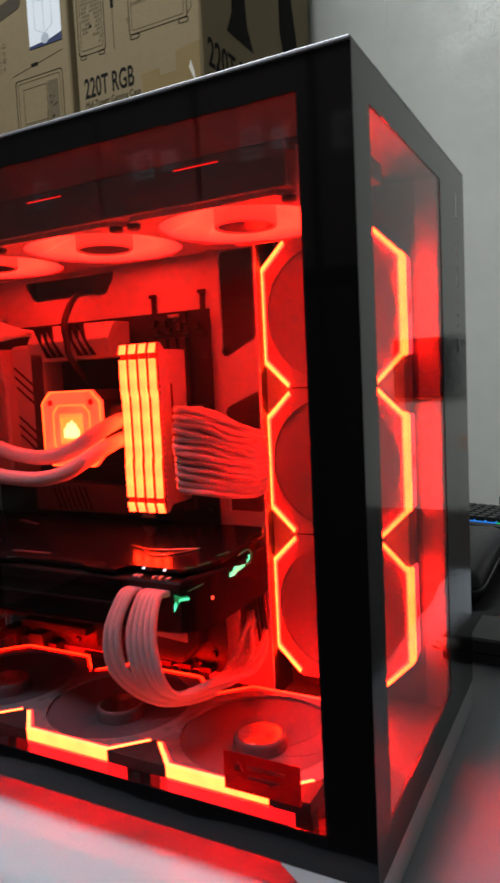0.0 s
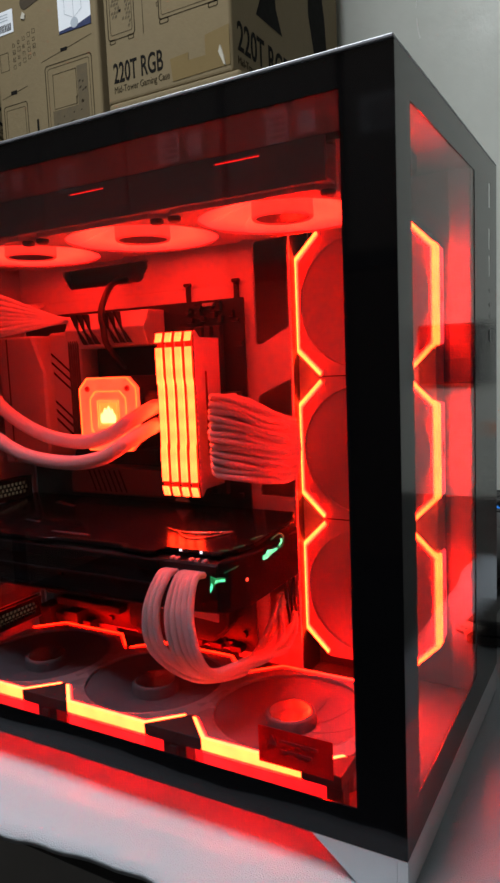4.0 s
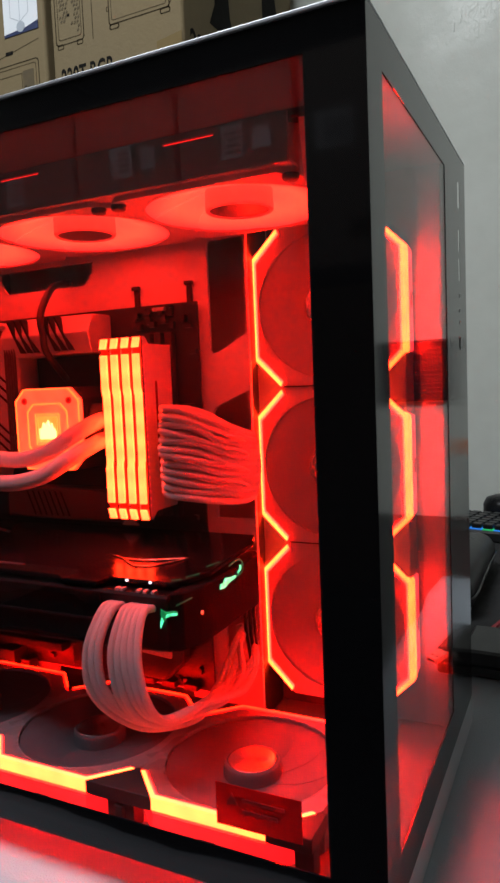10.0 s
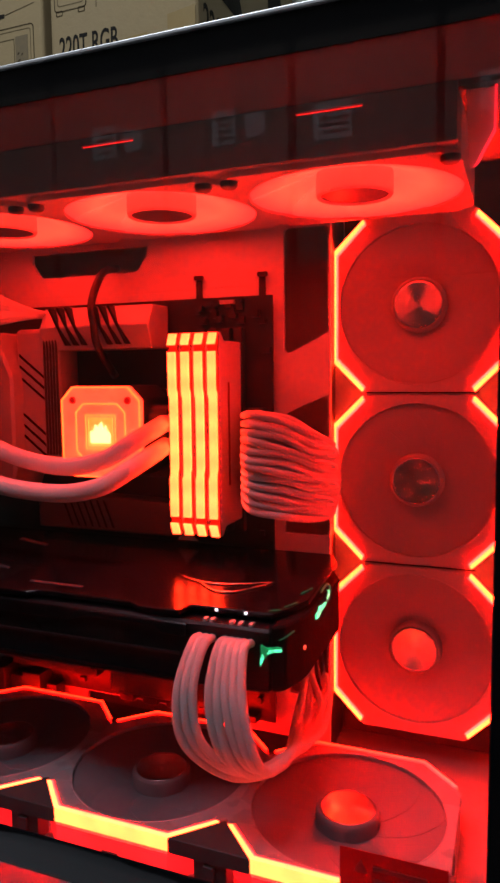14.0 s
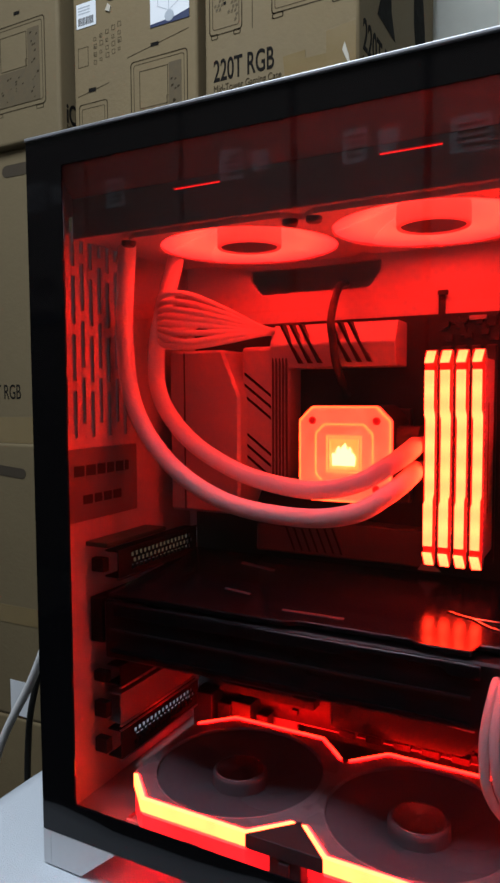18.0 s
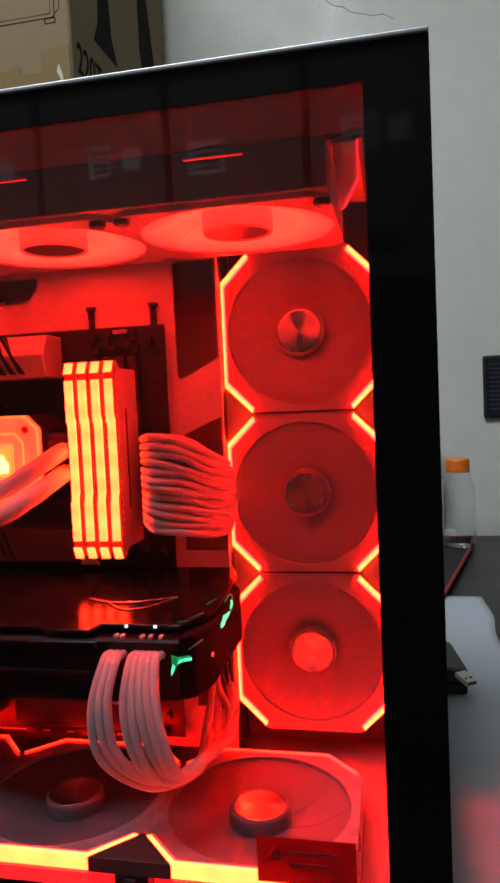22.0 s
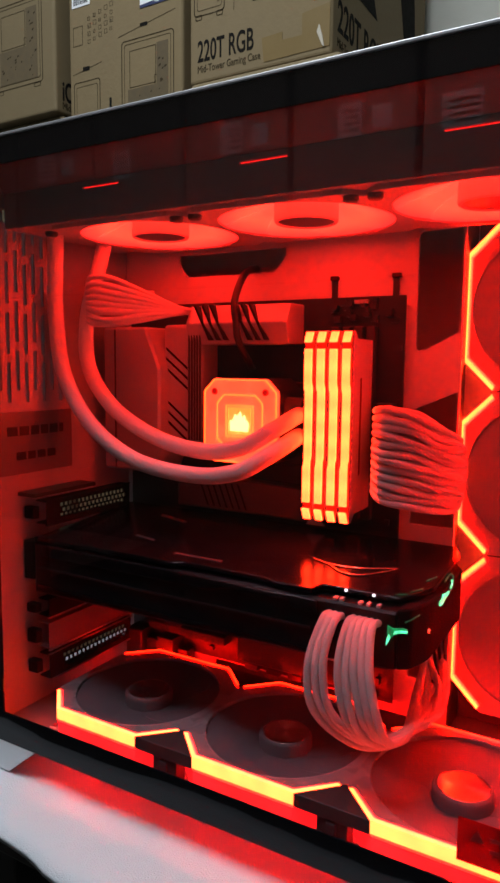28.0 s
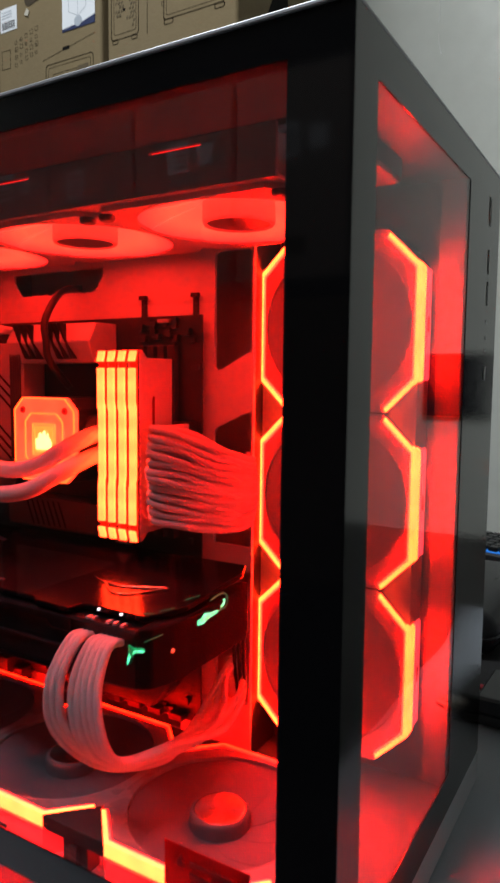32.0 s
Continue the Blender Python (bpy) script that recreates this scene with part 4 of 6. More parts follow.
def top_fan():
    fan = thing("top_fan", "lit case fan glowing red through milky blades, hung under the radiator", "case fan", group="fans under the radiator")
    part("housing", frame_bm(0.0590, 0.010, 0.0570, -0.0250, 0.0), M_SHADEGREY, fan)
    me = mesh_of("blade", blade_bm(7, 6, 0.0195, 0.0566, 0.30, 0.90, -0.0010, -0.0018, 0.011), M_TOPBLADE)
    for k in range(8):
        same_part("blade", me, fan, pose(0, 0, 0, 0, 0, 45 * k), "milky blade lit red from inside")
    hub = part("hub", lathe([(0.0, -0.022), (0.0195, -0.022), (0.0205, -0.018), (0.0205, -0.0060)], "z", (0, 0, 0), 40), M_TOPHUB, fan, smooth=True)
    part("hub_skirt", lathe([(0.0206, -0.016), (0.0208, -0.0010), (0.0202, 0.0004), (0.0188, 0.0006), (0.0184, -0.0008)], "z", (0, 0, 0), 40), M_TOPHUB, fan, "glowing hub skirt", True)
    part("hub_sticker", lathe([(0.0, -0.0016), (0.0183, -0.0016), (0.0183, -0.0006), (0.0, -0.0004)], "z", (0, 0, 0), 40), M_BLACKPLASTIC, hub, "dark round hub sticker")
    return fan


tf = top_fan()
TOP = [Matrix.Translation((cx, 0.0905, 1.1405)) @ Euler((radians(180), 0, 0)).to_matrix().to_4x4() for cx in (-0.341, -0.2235, -0.106)]
tf.matrix_basis = TOP[0]
for m in TOP[1:]:
    copy_thing(tf, m)
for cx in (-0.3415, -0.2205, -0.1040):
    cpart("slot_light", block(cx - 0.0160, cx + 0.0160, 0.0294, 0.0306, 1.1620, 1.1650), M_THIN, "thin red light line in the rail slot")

radiator = thing("radiator", "black liquid-cooling radiator mounted under the case roof", "radiator", (-0.22, 0.09, 1.166))
part("core", block(-0.175, 0.165, -0.052, 0.052, 0.0005, 0.0215), M_RADFINS, radiator).location = (0, 0, 0)
part("end_tank", block(-0.196, -0.1755, -0.058, 0.058, 0.0005, 0.0225, 0.003), M_RADIATOR, radiator)
part("end_tank", block(0.1655, 0.19, -0.058, 0.058, 0.0005, 0.0225, 0.003), M_RADIATOR, radiator)

# ---- motherboard ----
board = thing("motherboard", "black motherboard with grey heatsinks screwed to the white tray", "motherboard", (-0.30, 0.16, 0.945))
board_off = Vector((0.30, -0.16, -0.945))


def bpart(name, bm, material, label="", smooth=False, parent=None):
    bm.transform(Matrix.Translation(board_off))
    return part(name, bm, material, parent or board, label, smooth)


bpart("circuit_board", block(-0.4245, -0.1765, 0.1565, 0.1580, 0.797, 1.0985), M_PCB)
for sx in (-0.405, -0.30, -0.186):
    for sz in (0.806, 0.945, 1.090):
        bpart("standoff", lathe([(0.0, 0.158), (0.003, 0.158), (0.003, 0.1639), (0.0, 0.1639)], "y", (sx, 0, sz), 10), M_SILVER)


vrm = prism([(0.1560, 1.0940), (0.1330, 1.0940), (0.1255, 1.0800), (0.1310, 1.0640), (0.1560, 1.0640)], "x", -0.3440, -0.2550, 0.0008)
top_sink = bpart("top_heatsink", vrm, M_HEATSINK, "grey heatsink with slanted grooves")
for gx in (-0.322, -0.315, -0.308, -0.287, -0.280, -0.273):
    bpart("groove", prism([(gx, 1.067), (gx + 0.0022, 1.067), (gx - 0.0118, 1.0935), (gx - 0.014, 1.0935)], "y", 0.1252, 0.1330), M_SATINBLACK, parent=top_sink)
side_sink = bpart("side_heatsink", block(-0.3690, -0.3320, 0.1300, 0.1560, 0.985, 1.0800, 0.003), M_HEATSINK, "grey heatsink with slanted grooves")
for gz in (1.060, 1.052, 1.044, 1.018, 1.010, 1.002):
    bpart("groove", prism([(-0.366, gz), (-0.366, gz + 0.0022), (-0.345, gz - 0.0138), (-0.345, gz - 0.016)], "y", 0.1296, 0.1302), M_SATINBLACK, parent=side_sink)
for k in range(5):
    bpart("fin", block(-0.3435 + k * 0.0026, -0.3424 + k * 0.0026, 0.1285, 0.1299, 0.988, 1.077), M_DARKSINK, parent=side_sink)
io = prism([(-0.4230, 0.960), (-0.3700, 0.960), (-0.3640, 0.975), (-0.3640, 1.045), (-0.3780, 1.0780), (-0.4230, 1.0780)], "y", 0.1180, 0.1560, 0.002)
bpart("port_cover", io, M_HEATSINK, "smooth pale grey cover over the rear ports")
bpart("cover_seam", block(-0.4100, -0.4090, 0.1172, 0.1182, 0.962, 1.076), M_DARKSINK)
bpart("socket", block(-0.314, -0.250, 0.1480, 0.1563, 0.972, 1.036, 0.001), M_CHIP)
mid_sink = bpart("mid_heatsink", prism([(-0.362, 0.931), (-0.240, 0.931), (-0.236, 0.936), (-0.236, 0.955), (-0.300, 0.957), (-0.352, 0.957), (-0.362, 0.950)], "y", 0.1400, 0.1560, 0.001), M_DARKSINK, "dark grey storage heatsink")
for k in range(7):
    bpart("groove", prism([(-0.332 + k * 0.006, 0.934), (-0.3305 + k * 0.006, 0.934), (-0.3385 + k * 0.006, 0.954), (-0.340 + k * 0.006, 0.954)], "y", 0.1394, 0.1399), M_SATINBLACK, parent=mid_sink)
for k in range(4):
    x = -0.2305 + k * 0.0093
    bpart("memory_slot", block(x, x + 0.0062, 0.1500, 0.1562, 0.936, 1.077, 0.0006), M_CHIP)
bpart("slot_pointer", prism([(-0.2420, 0.9300), (-0.2270, 0.9300), (-0.2365, 0.9385)], "y", 0.1380, 0.1400), M_HEATSINK, "small pale triangular cover")
bpart("power_socket", block(-0.1925, -0.1805, 0.1420, 0.1562, 0.965, 1.0225, 0.0006), M_CHIP, "black board power socket")
bpart("cpu_power_socket", block(-0.352, -0.330, 0.1430, 0.1562, 1.0845, 1.0965, 0.0006), M_CHIP)
bpart("chipset_cover", prism([(-0.305, 0.806), (-0.212, 0.806), (-0.196, 0.822), (-0.196, 0.858), (-0.290, 0.862), (-0.305, 0.850)], "y", 0.1420, 0.1560, 0.002), M_CHIP, "black chipset cover")
bpart("chipset_ridge", prism([(-0.282, 0.832), (-0.204, 0.826), (-0.204, 0.838), (-0.268, 0.848)], "y", 0.1390, 0.1415, 0.0008), M_HEATSINK, "grey ridge of the cover")
for z in (0.818, 0.838):
    bpart("expansion_slot", block(-0.398, -0.318, 0.1450, 0.1562, z - 0.0035, z + 0.0035, 0.0006), M_CHIP)
rng = random.Random(5)
for k in range(46):
    x = -0.42 + rng.random() * 0.235
    z = (0.80 + rng.random() * 0.012) if k < 14 else (1.040 + rng.random() * 0.052 if k < 34 else 0.93 + rng.random() * 0.09)
    if k >= 34:
        x = -0.192 + rng.random() * 0.012
    if k in range(14, 34):
        x = -0.235 + rng.random() * 0.052
        if x < -0.192 and z < 1.078:
            z = 1.080 + rng.random() * 0.015
    w, h, d = 0.002 + rng.random() * 0.004, 0.002 + rng.random() * 0.003, 0.0015 + rng.random() * 0.003
    bpart("component", block(x, x + w, 0.1564 - d, 0.1564, z, z + h), (M_CHIP, M_CHIP, M_PCB, M_CHIP)[k % 4])
bpart("edge_connector", block(-0.214, -0.2035, 0.153, 0.1562, 1.0935, 1.0962), M_GOLD, "pale connector at the board edge")
for k in range(6):
    bpart("header", block(-0.300 + k * 0.020, -0.288 + k * 0.020, 0.1480, 0.1562, 0.7985, 0.8035, 0.0004), M_CHIP)
for k, (x0, x1, y0, z0, z1) in enumerate(((-0.4180, -0.4010, 0.1380, 0.7830, 0.8130), (-0.3990, -0.3870, 0.1430, 0.7830, 0.8060), (-0.3850, -0.3680, 0.1400, 0.7830, 0.8110), (-0.3660, -0.3560, 0.1450, 0.7840, 0.8020))):
    bpart("plug", block(x0, x1, y0, 0.1562, z0, z1, 0.0008), (M_CHIP, M_BLACKPLASTIC)[k % 2], "black plug at the board's lower edge")
for x in (-0.2335, -0.1860):
    hook = thing("tray_hook", "small black metal hook on the white tray", "hook", (x, 0.1628, 1.106), "hooks above the board")
    part("plate", block(-0.0022, 0.0022, -0.0012, 0.0010, -0.0075, 0.0085, 0.0004), M_BLACKPLASTIC, hook)
    part("tab", block(-0.0022, 0.0045, -0.0045, -0.0014, 0.0055, 0.0085, 0.0004), M_BLACKPLASTIC, hook)

# ---- memory ----
def ram_module():
    m = thing("memory_module", "memory module with a glowing orange light bar along its edge", "memory module", group="memory modules in a row")
    spreader = part("spreader", prism([(0.0030, -0.0655), (0.0065, -0.0660), (0.0120, -0.0605), (0.0400, -0.0605), (0.0400, 0.0605), (0.0120, 0.0605), (0.0065, 0.0660), (0.0030, 0.0655)], "x", 0.0, 0.0070, 0.0004), M_SPREADER, m, "red-lit pale heat spreader")
    part("module_edge", block(0.0000, 0.0070, 0.0013, 0.0029, -0.0655, 0.0655), M_STICKER, m)
    j = 0.0008
    left = [(0.0006, -0.0535), (0.0006, -0.028), (0.0006 + j, -0.0255), (0.0006 + j, 0.024), (0.0006, 0.0265), (0.0006, 0.0535)]
    right = [(0.0065 - j, 0.0535), (0.0065 - j, 0.030), (0.0065, 0.027), (0.0065, -0.022), (0.0065 - j, -0.0245), (0.0065 - j, -0.0535)]
    part("light_bar", prism(left + right, "y", -0.0010, 0.0012), M_RAMBAR, m, "glowing yellow-orange light bar")
    for z0, z1 in ((0.0580, 0.0650), (-0.0650, -0.0580)):
        part("light_end", prism([(0.0002, z0), (0.0052, z0), (0.0069, z1), (0.0019, z1)] if z0 > 0 else [(0.0019, z0), (0.0069, z0), (0.0052, z1), (0.0002, z1)], "y", -0.0010, 0.0012), M_RAMBAR, m, "glowing yellow-orange light block")
    part("side_groove", block(0.0070, 0.0073, 0.0170, 0.0195, -0.034, 0.034), M_STICKER, spreader)
    # red light in the vent notches put in as small glowing dots
    for k in range(23):
        z = -0.055 + k * 0.005
        part("notch_glow", block(0.0070, 0.0073, 0.0032, 0.0042, z - 0.0006, z + 0.0006), M_REDGLOW, spreader)
    return m


ram = ram_module()
RAM_X = (-0.2322, -0.2229, -0.2136, -0.2043)
ram.matrix_basis = pose(RAM_X[0], 0.1095, 1.0065)
for x in RAM_X[1:]:
    copy_thing(ram, pose(x, 0.1095, 1.0065))

# ---- cooler pump and tubes ----
pump = thing("cooler_pump", "square cooler pump head with a glowing orange face", "cooler pump", (-0.2822, 0.1475, 1.0075))


def rect4(h):
    return [(-h, -h), (h, -h), (h, h), (-h, h)]


def oct_poly(h, c):
    return [(-h, -h + c), (-h + c, -h), (h - c, -h), (h, -h + c), (h, h - c), (h - c, h), (-h + c, h), (-h, h - c)]


part("body", prism(oct_poly(0.0312, 0.009), "y", -0.0365, -0.0004, 0.001), M_BLACKPLASTIC, pump)
lit_face = part("lit_face", prism(oct_poly(0.0310, 0.009), "y", -0.0410, -0.0366, 0.0008), M_PUMP, pump, "milky face glowing orange")
for h, c in ((0.0306, 0.0088), (0.0195, 0.006), (0.0118, 0.0001), (0.0098, 0.0001)):
    o, i = oct_poly(h, c), oct_poly(h - 0.0007, c)
    rb = bmesh.new()
    vo = [[rb.verts.new((x, yy, z)) for x, z in o] for yy in (-0.0416, -0.0409)]
    vi = [[rb.verts.new((x, yy, z)) for x, z in i] for yy in (-0.0416, -0.0409)]
    for k in range(8):
        n2 = (k + 1) % 8
        rb.faces.new((vo[0][k], vo[0][n2], vi[0][n2], vi[0][k]))
        rb.faces.new((vo[0][k], vo[1][k], vo[1][n2], vo[0][n2]))
        rb.faces.new((vi[0][k], vi[0][n2], vi[1][n2], vi[1][k]))
    part("face_line", rb, M_PUMPLINE, lit_face, "raised glowing line")
flame = [(-0.0072, -0.0070), (0.0072, -0.0070), (0.0078, -0.0018), (0.0060, 0.0012), (0.0052, -0.0006), (0.0046, 0.0046), (0.0022, 0.0022), (0.0012, 0.0068), (-0.0022, 0.0030), (-0.0034, 0.0050), (-0.0054, 0.0000), (-0.0074, 0.0006)]
part("emblem_panel", prism(rect4(0.0097), "y", -0.0412, -0.0408), M_PUMPLINE, lit_face, "glowing square panel")
part("emblem", prism([(1.02 * p, 1.02 * q) for p, q in flame], "y", -0.0420, -0.0411), M_FLAME, lit_face, "bright emblem shape")
for sx in (-1, 1):
    for sz in (-1, 1):
        part("screw", lathe([(0.0, -0.0420), (0.0022, -0.0420), (0.0026, -0.0411), (0.0026, -0.0405)], "y", (sx * 0.0215, 0, sz * 0.0215), 12), M_PUMPSCREW, lit_face, "red screw head given a weak glow")
for z in (-0.006, 0.010):
    part("fitting", lathe([(0.0, 0.0), (0.0085, 0.0), (0.0085, 0.014), (0.0, 0.014)], "x", (0.0315, -0.024, z), 18), M_BLACKPLASTIC, pump, smooth=False)

IN = [(-0.4005, 0.104, 1.165), (-0.4060, 0.100, 1.1345), (-0.4130, 0.090, 1.0865), (-0.4110, 0.088, 1.0470), (-0.3860, 0.086, 1.0160), (-0.3450, 0.086, 0.9945), (-0.3000, 0.085, 0.9865), (-0.2680, 0.086, 0.9915), (-0.2485, 0.092, 1.0030), (-0.2400, 0.104, 1.0105), (-0.2388, 0.118, 1.0138), (-0.2400, 0.130, 1.0140)]
OUT = [(-0.4120, 0.058, 1.165), (-0.4160, 0.060, 1.1360), (-0.4235, 0.066, 1.0860), (-0.4195, 0.070, 1.0393), (-0.3922, 0.070, 1.0015), (-0.3487, 0.070, 0.9776), (-0.2973, 0.071, 0.9712), (-0.2640, 0.074, 0.9758), (-0.2460, 0.084, 0.9870), (-0.2390, 0.100, 0.9948), (-0.2386, 0.117, 0.9985), (-0.2400, 0.130, 0.9985)]
solo("coolant_tube", tube(IN, 0.0059, 16, 8), M_TUBE, "thick white braided coolant tube arching to the pump", "coolant tube", "coolant tubes", smooth=True)
solo("coolant_tube", tube(OUT, 0.0059, 16, 8), M_TUBE, "thick white braided coolant tube arching to the pump", "coolant tube", "coolant tubes", smooth=True)

# ---- cables ----
def strands(name, label, category, lines, r, group=""):
    t = thing(name, label, category, group=group)
    for pts in lines:
        part("strand", tube(pts, r, 8, 5), M_SLEEVE, t, smooth=True)
    return t


lines = []
rng = random.Random(11)
for layer in (0, 1):
    for k in range(12):
        u = k / 11
        z = 1.0195 - u * 0.0525
        bulge = math.sin(math.pi * (0.15 + 0.7 * u))
        w = lambda s: (rng.random() - 0.5) * s
        yb = 0.113 - layer * 0.008
        s = 0.5 - u
        lines.append([(-0.1810, 0.1445 - layer * 0.006, z), (-0.1800, yb + 0.006, z), (-0.1660, yb - 0.016 - 0.004 * bulge + w(0.003), z + 0.004 * s + w(0.0015)), (-0.1490, yb - 0.010 + w(0.004), z - 0.004 + 0.006 * s + w(0.003)), (-0.1400 + 0.002 * bulge, yb + 0.008 + w(0.004), 0.9825 + s * 0.052 + w(0.003)), (-0.1370 + 0.006 * bulge, 0.136 + w(0.004), 0.9780 + s * 0.048 + w(0.003)), (-0.1380 + 0.006 * bulge, 0.158, 0.9770 + s * 0.042), (-0.1500 + w(0.003), 0.176, 0.984 + s * 0.030)])
bcable = strands("board_power_cable", "thick bundle of white sleeved wires plugged into the board edge", "power cable", lines, 0.00235)
# glints on the ties are put in as a red glow
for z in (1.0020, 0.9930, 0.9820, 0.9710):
    part("tie", tube([(-0.1340, 0.1120, z), (-0.1270, 0.1150, z - 0.0010), (-0.1235, 0.1220, z - 0.0040), (-0.1260, 0.1290, z - 0.0075), (-0.1330, 0.1320, z - 0.0085)], 0.0006, 6, 4), M_THIN, bcable, "thin tie given a red glow for the light on it", True)
lines = []
for k in range(8):
    u = k / 7
    x = -0.1775 + k * 0.0036 + (0.0042 if k > 2 else 0)
    d = (rng.random() - 0.5) * 0.004
    e, v = (rng.random() - 0.5) * 0.006, (k * 3 % 8) / 7
    top = 0.8500 + 0.010 * (k % 4) / 3 - (0.014 if k > 3 else 0.0)
    lines.append([(x, 0.0390, 0.9050), (x, 0.0260, 0.9045), (x - 0.002 + 0.007 * u, 0.0120, 0.8840 + d), (x + 0.003 + 0.009 * u, 0.0115, 0.8580 + d), (-0.1535 + 0.020 * u, 0.0270, 0.8365 + d + 0.007 * u), (-0.1385 + 0.008 * u, 0.0600, 0.8278 + d + 0.012 * u), (-0.1430 + 0.015 * v + 0.4 * e, 0.0880, 0.8250 + d + 0.008 * u), (-0.1480 + 0.018 * v, 0.1180, 0.8270 + 0.6 * (top - 0.845) + d * 0.5), (-0.1500 + 0.012 * (k > 3) + 0.004 * v, 0.1440, 0.8345 + 0.8 * (top - 0.845)), (-0.1525 + 0.006 * (k > 3) + 0.002 * v, 0.1660, 0.8400 + 0.7 * (top - 0.845)), (-0.1530, 0.1800, 0.8420 + 0.5 * (top - 0.845))])
gcable = strands("graphics_power_cable", "looping bundle of white sleeved wires hanging from the graphics card", "power cable", lines, 0.0024)
comb = part("comb", prism([(-0.1570, 0.8520), (-0.1590, 0.8400), (-0.1500, 0.8250), (-0.1425, 0.8280), (-0.1460, 0.8420), (-0.1520, 0.8540)], "y", 0.1585, 0.1620, 0.0006), M_SPREADER, gcable, "pale plug where the wires end", False)
lines = []
for k in range(8):
    u = k / 7
    d = (rng.random() - 0.5) * 0.004
    s = 0.5 - u
    lines.append([(-0.3390 - 0.001 * k, 0.1410, 1.0900), (-0.3480, 0.122, 1.0902 + 0.004 * s), (-0.3620, 0.098 + d, 1.0925 + 0.020 * s), (-0.3830, 0.084 + d, 1.0950 + 0.036 * s + d), (-0.4010, 0.081, 1.0965 + 0.034 * s), (-0.4110, 0.092, 1.0975 + 0.022 * s), (-0.4100, 0.125, 1.1000 + 0.012 * s), (-0.4050, 0.1630, 1.1100)])
strands("cpu_power_cable", "loose bundle of white sleeved wires curling to the board corner", "power cable", lines, 0.0021)
solo("black_wire", tube([(-0.3020, 0.165, 1.1250), (-0.2985, 0.140, 1.1180), (-0.2975, 0.1235, 1.0960), (-0.2955, 0.1225, 1.0800), (-0.2940, 0.1240, 1.0660), (-0.2930, 0.1440, 1.0450)], 0.0028, 8, 5), M_BCABLE, "flat black cable crossing the grey heatsink", "cable", smooth=True)
for k in range(3):
    solo("fan_wire", tube([(-0.1420 - 0.004 * k, 0.160, 0.905), (-0.1400 - 0.004 * k, 0.157, 0.880), (-0.1400 - 0.004 * k, 0.158, 0.850), (-0.1385 - 0.003 * k, 0.157, 0.836 - 0.004 * k), (-0.1420 - 0.003 * k, 0.160, 0.828 - 0.004 * k)], 0.0013, 6, 5), M_BCABLE, "thin black wire hanging beside the upright fans", "wire", "thin black wires", smooth=True)

# ---- graphics card ----
gpu = thing("graphics_card", "long black graphics card with green lights at its end", "graphics card", (-0.27, 0.095, 0.897))
gpu_off = Vector((0.27, -0.095, -0.897))


def gpart(name, bm, material, label="", smooth=False, parent=None):
    for v in bm.verts:
        if v.co.x > -0.143:
            v.co.x = -0.143 + (v.co.x + 0.143) * 0.73
    bm.transform(Matrix.Translation(gpu_off))
    return part(name, bm, material, parent or gpu, label, smooth)


GL = -0.4220
gpart("shroud", prism([(GL, 0.8740), (-0.175, 0.8770), (-0.1352, 0.8790), (-0.1352, 0.9130), (GL, 0.9130)], "y", 0.0370, 0.1480, 0.0015), M_SATINBLACK, "black card body")
gpart("side_lip", prism([(GL + 0.01, 0.9040), (-0.260, 0.9050), (-0.250, 0.9085), (-0.205, 0.9085), (-0.200, 0.9045), (-0.185, 0.9045), (-0.185, 0.9120), (GL + 0.01, 0.9120)], "y", 0.0345, 0.0368, 0.0004), M_GLOSSBLACK)
gpart("side_rib", block(GL + 0.006, -0.190, 0.0350, 0.0368, 0.8795, 0.8815), M_GLOSSBLACK)
gpart("side_rib", block(GL + 0.006, -0.190, 0.0352, 0.0368, 0.8935, 0.8950), M_BLACKPLASTIC)


def lean(bm):
    """Tips a piece of the sagging backplate about its front edge."""
    bm.transform(Matrix.Translation((0, 0.0365, 0.918)) @ Matrix.Rotation(radians(4.5), 4, "X") @ Matrix.Translation((0, -0.0365, -0.918)))
    return bm


backplate = gpart("backplate", lean(prism([(GL + 0.004, 0.0365), (-0.292, 0.0365), (-0.286, 0.0405), (-0.222, 0.0405), (-0.216, 0.0365), (-0.190, 0.0365), (-0.187, 0.0460), (-0.138, 0.0460), (-0.128, 0.0560), (-0.1200, 0.0700), (-0.1200, 0.1330), (-0.128, 0.1465), (GL + 0.004, 0.1465)], "z", 0.9145, 0.9180, 0.0006)), M_GLOSSBLACK, "mirror-glossy black metal backplate")
for p in ([(-0.3650, 0.120), (-0.3350, 0.112), (-0.3350, 0.116), (-0.3650, 0.125)], [(-0.300, 0.050), (-0.262, 0.050), (-0.262, 0.053), (-0.300, 0.053)], [(-0.350, 0.070), (-0.330, 0.066), (-0.330, 0.069), (-0.350, 0.073)]):
    gpart("backplate_slot", lean(prism(p, "z", 0.9176, 0.9184)), M_DARKSINK, parent=backplate)
eye_top, eye_low = [], []
for k in range(15):
    u = k / 14
    eye_top.append((-0.2113 + 0.058 * u, 0.0835 - 0.010 * math.sin(math.pi * u) * (1 - 0.5 * u) + 0.004 * u * u, 0.9186))
    eye_low.append((-0.1960 + 0.042 * u, 0.0775 - 0.0135 * math.sin(math.pi * u) + 0.009 * u * u, 0.9186))
gpart("emblem_line", lean(tube(eye_top, 0.0005, 6, 2)), M_EMBLEM, "thin pale gold emblem curve", True, backplate)
gpart("emblem_line", lean(tube(eye_low, 0.0005, 6, 2)), M_EMBLEM, "thin pale gold emblem curve", True, backplate)
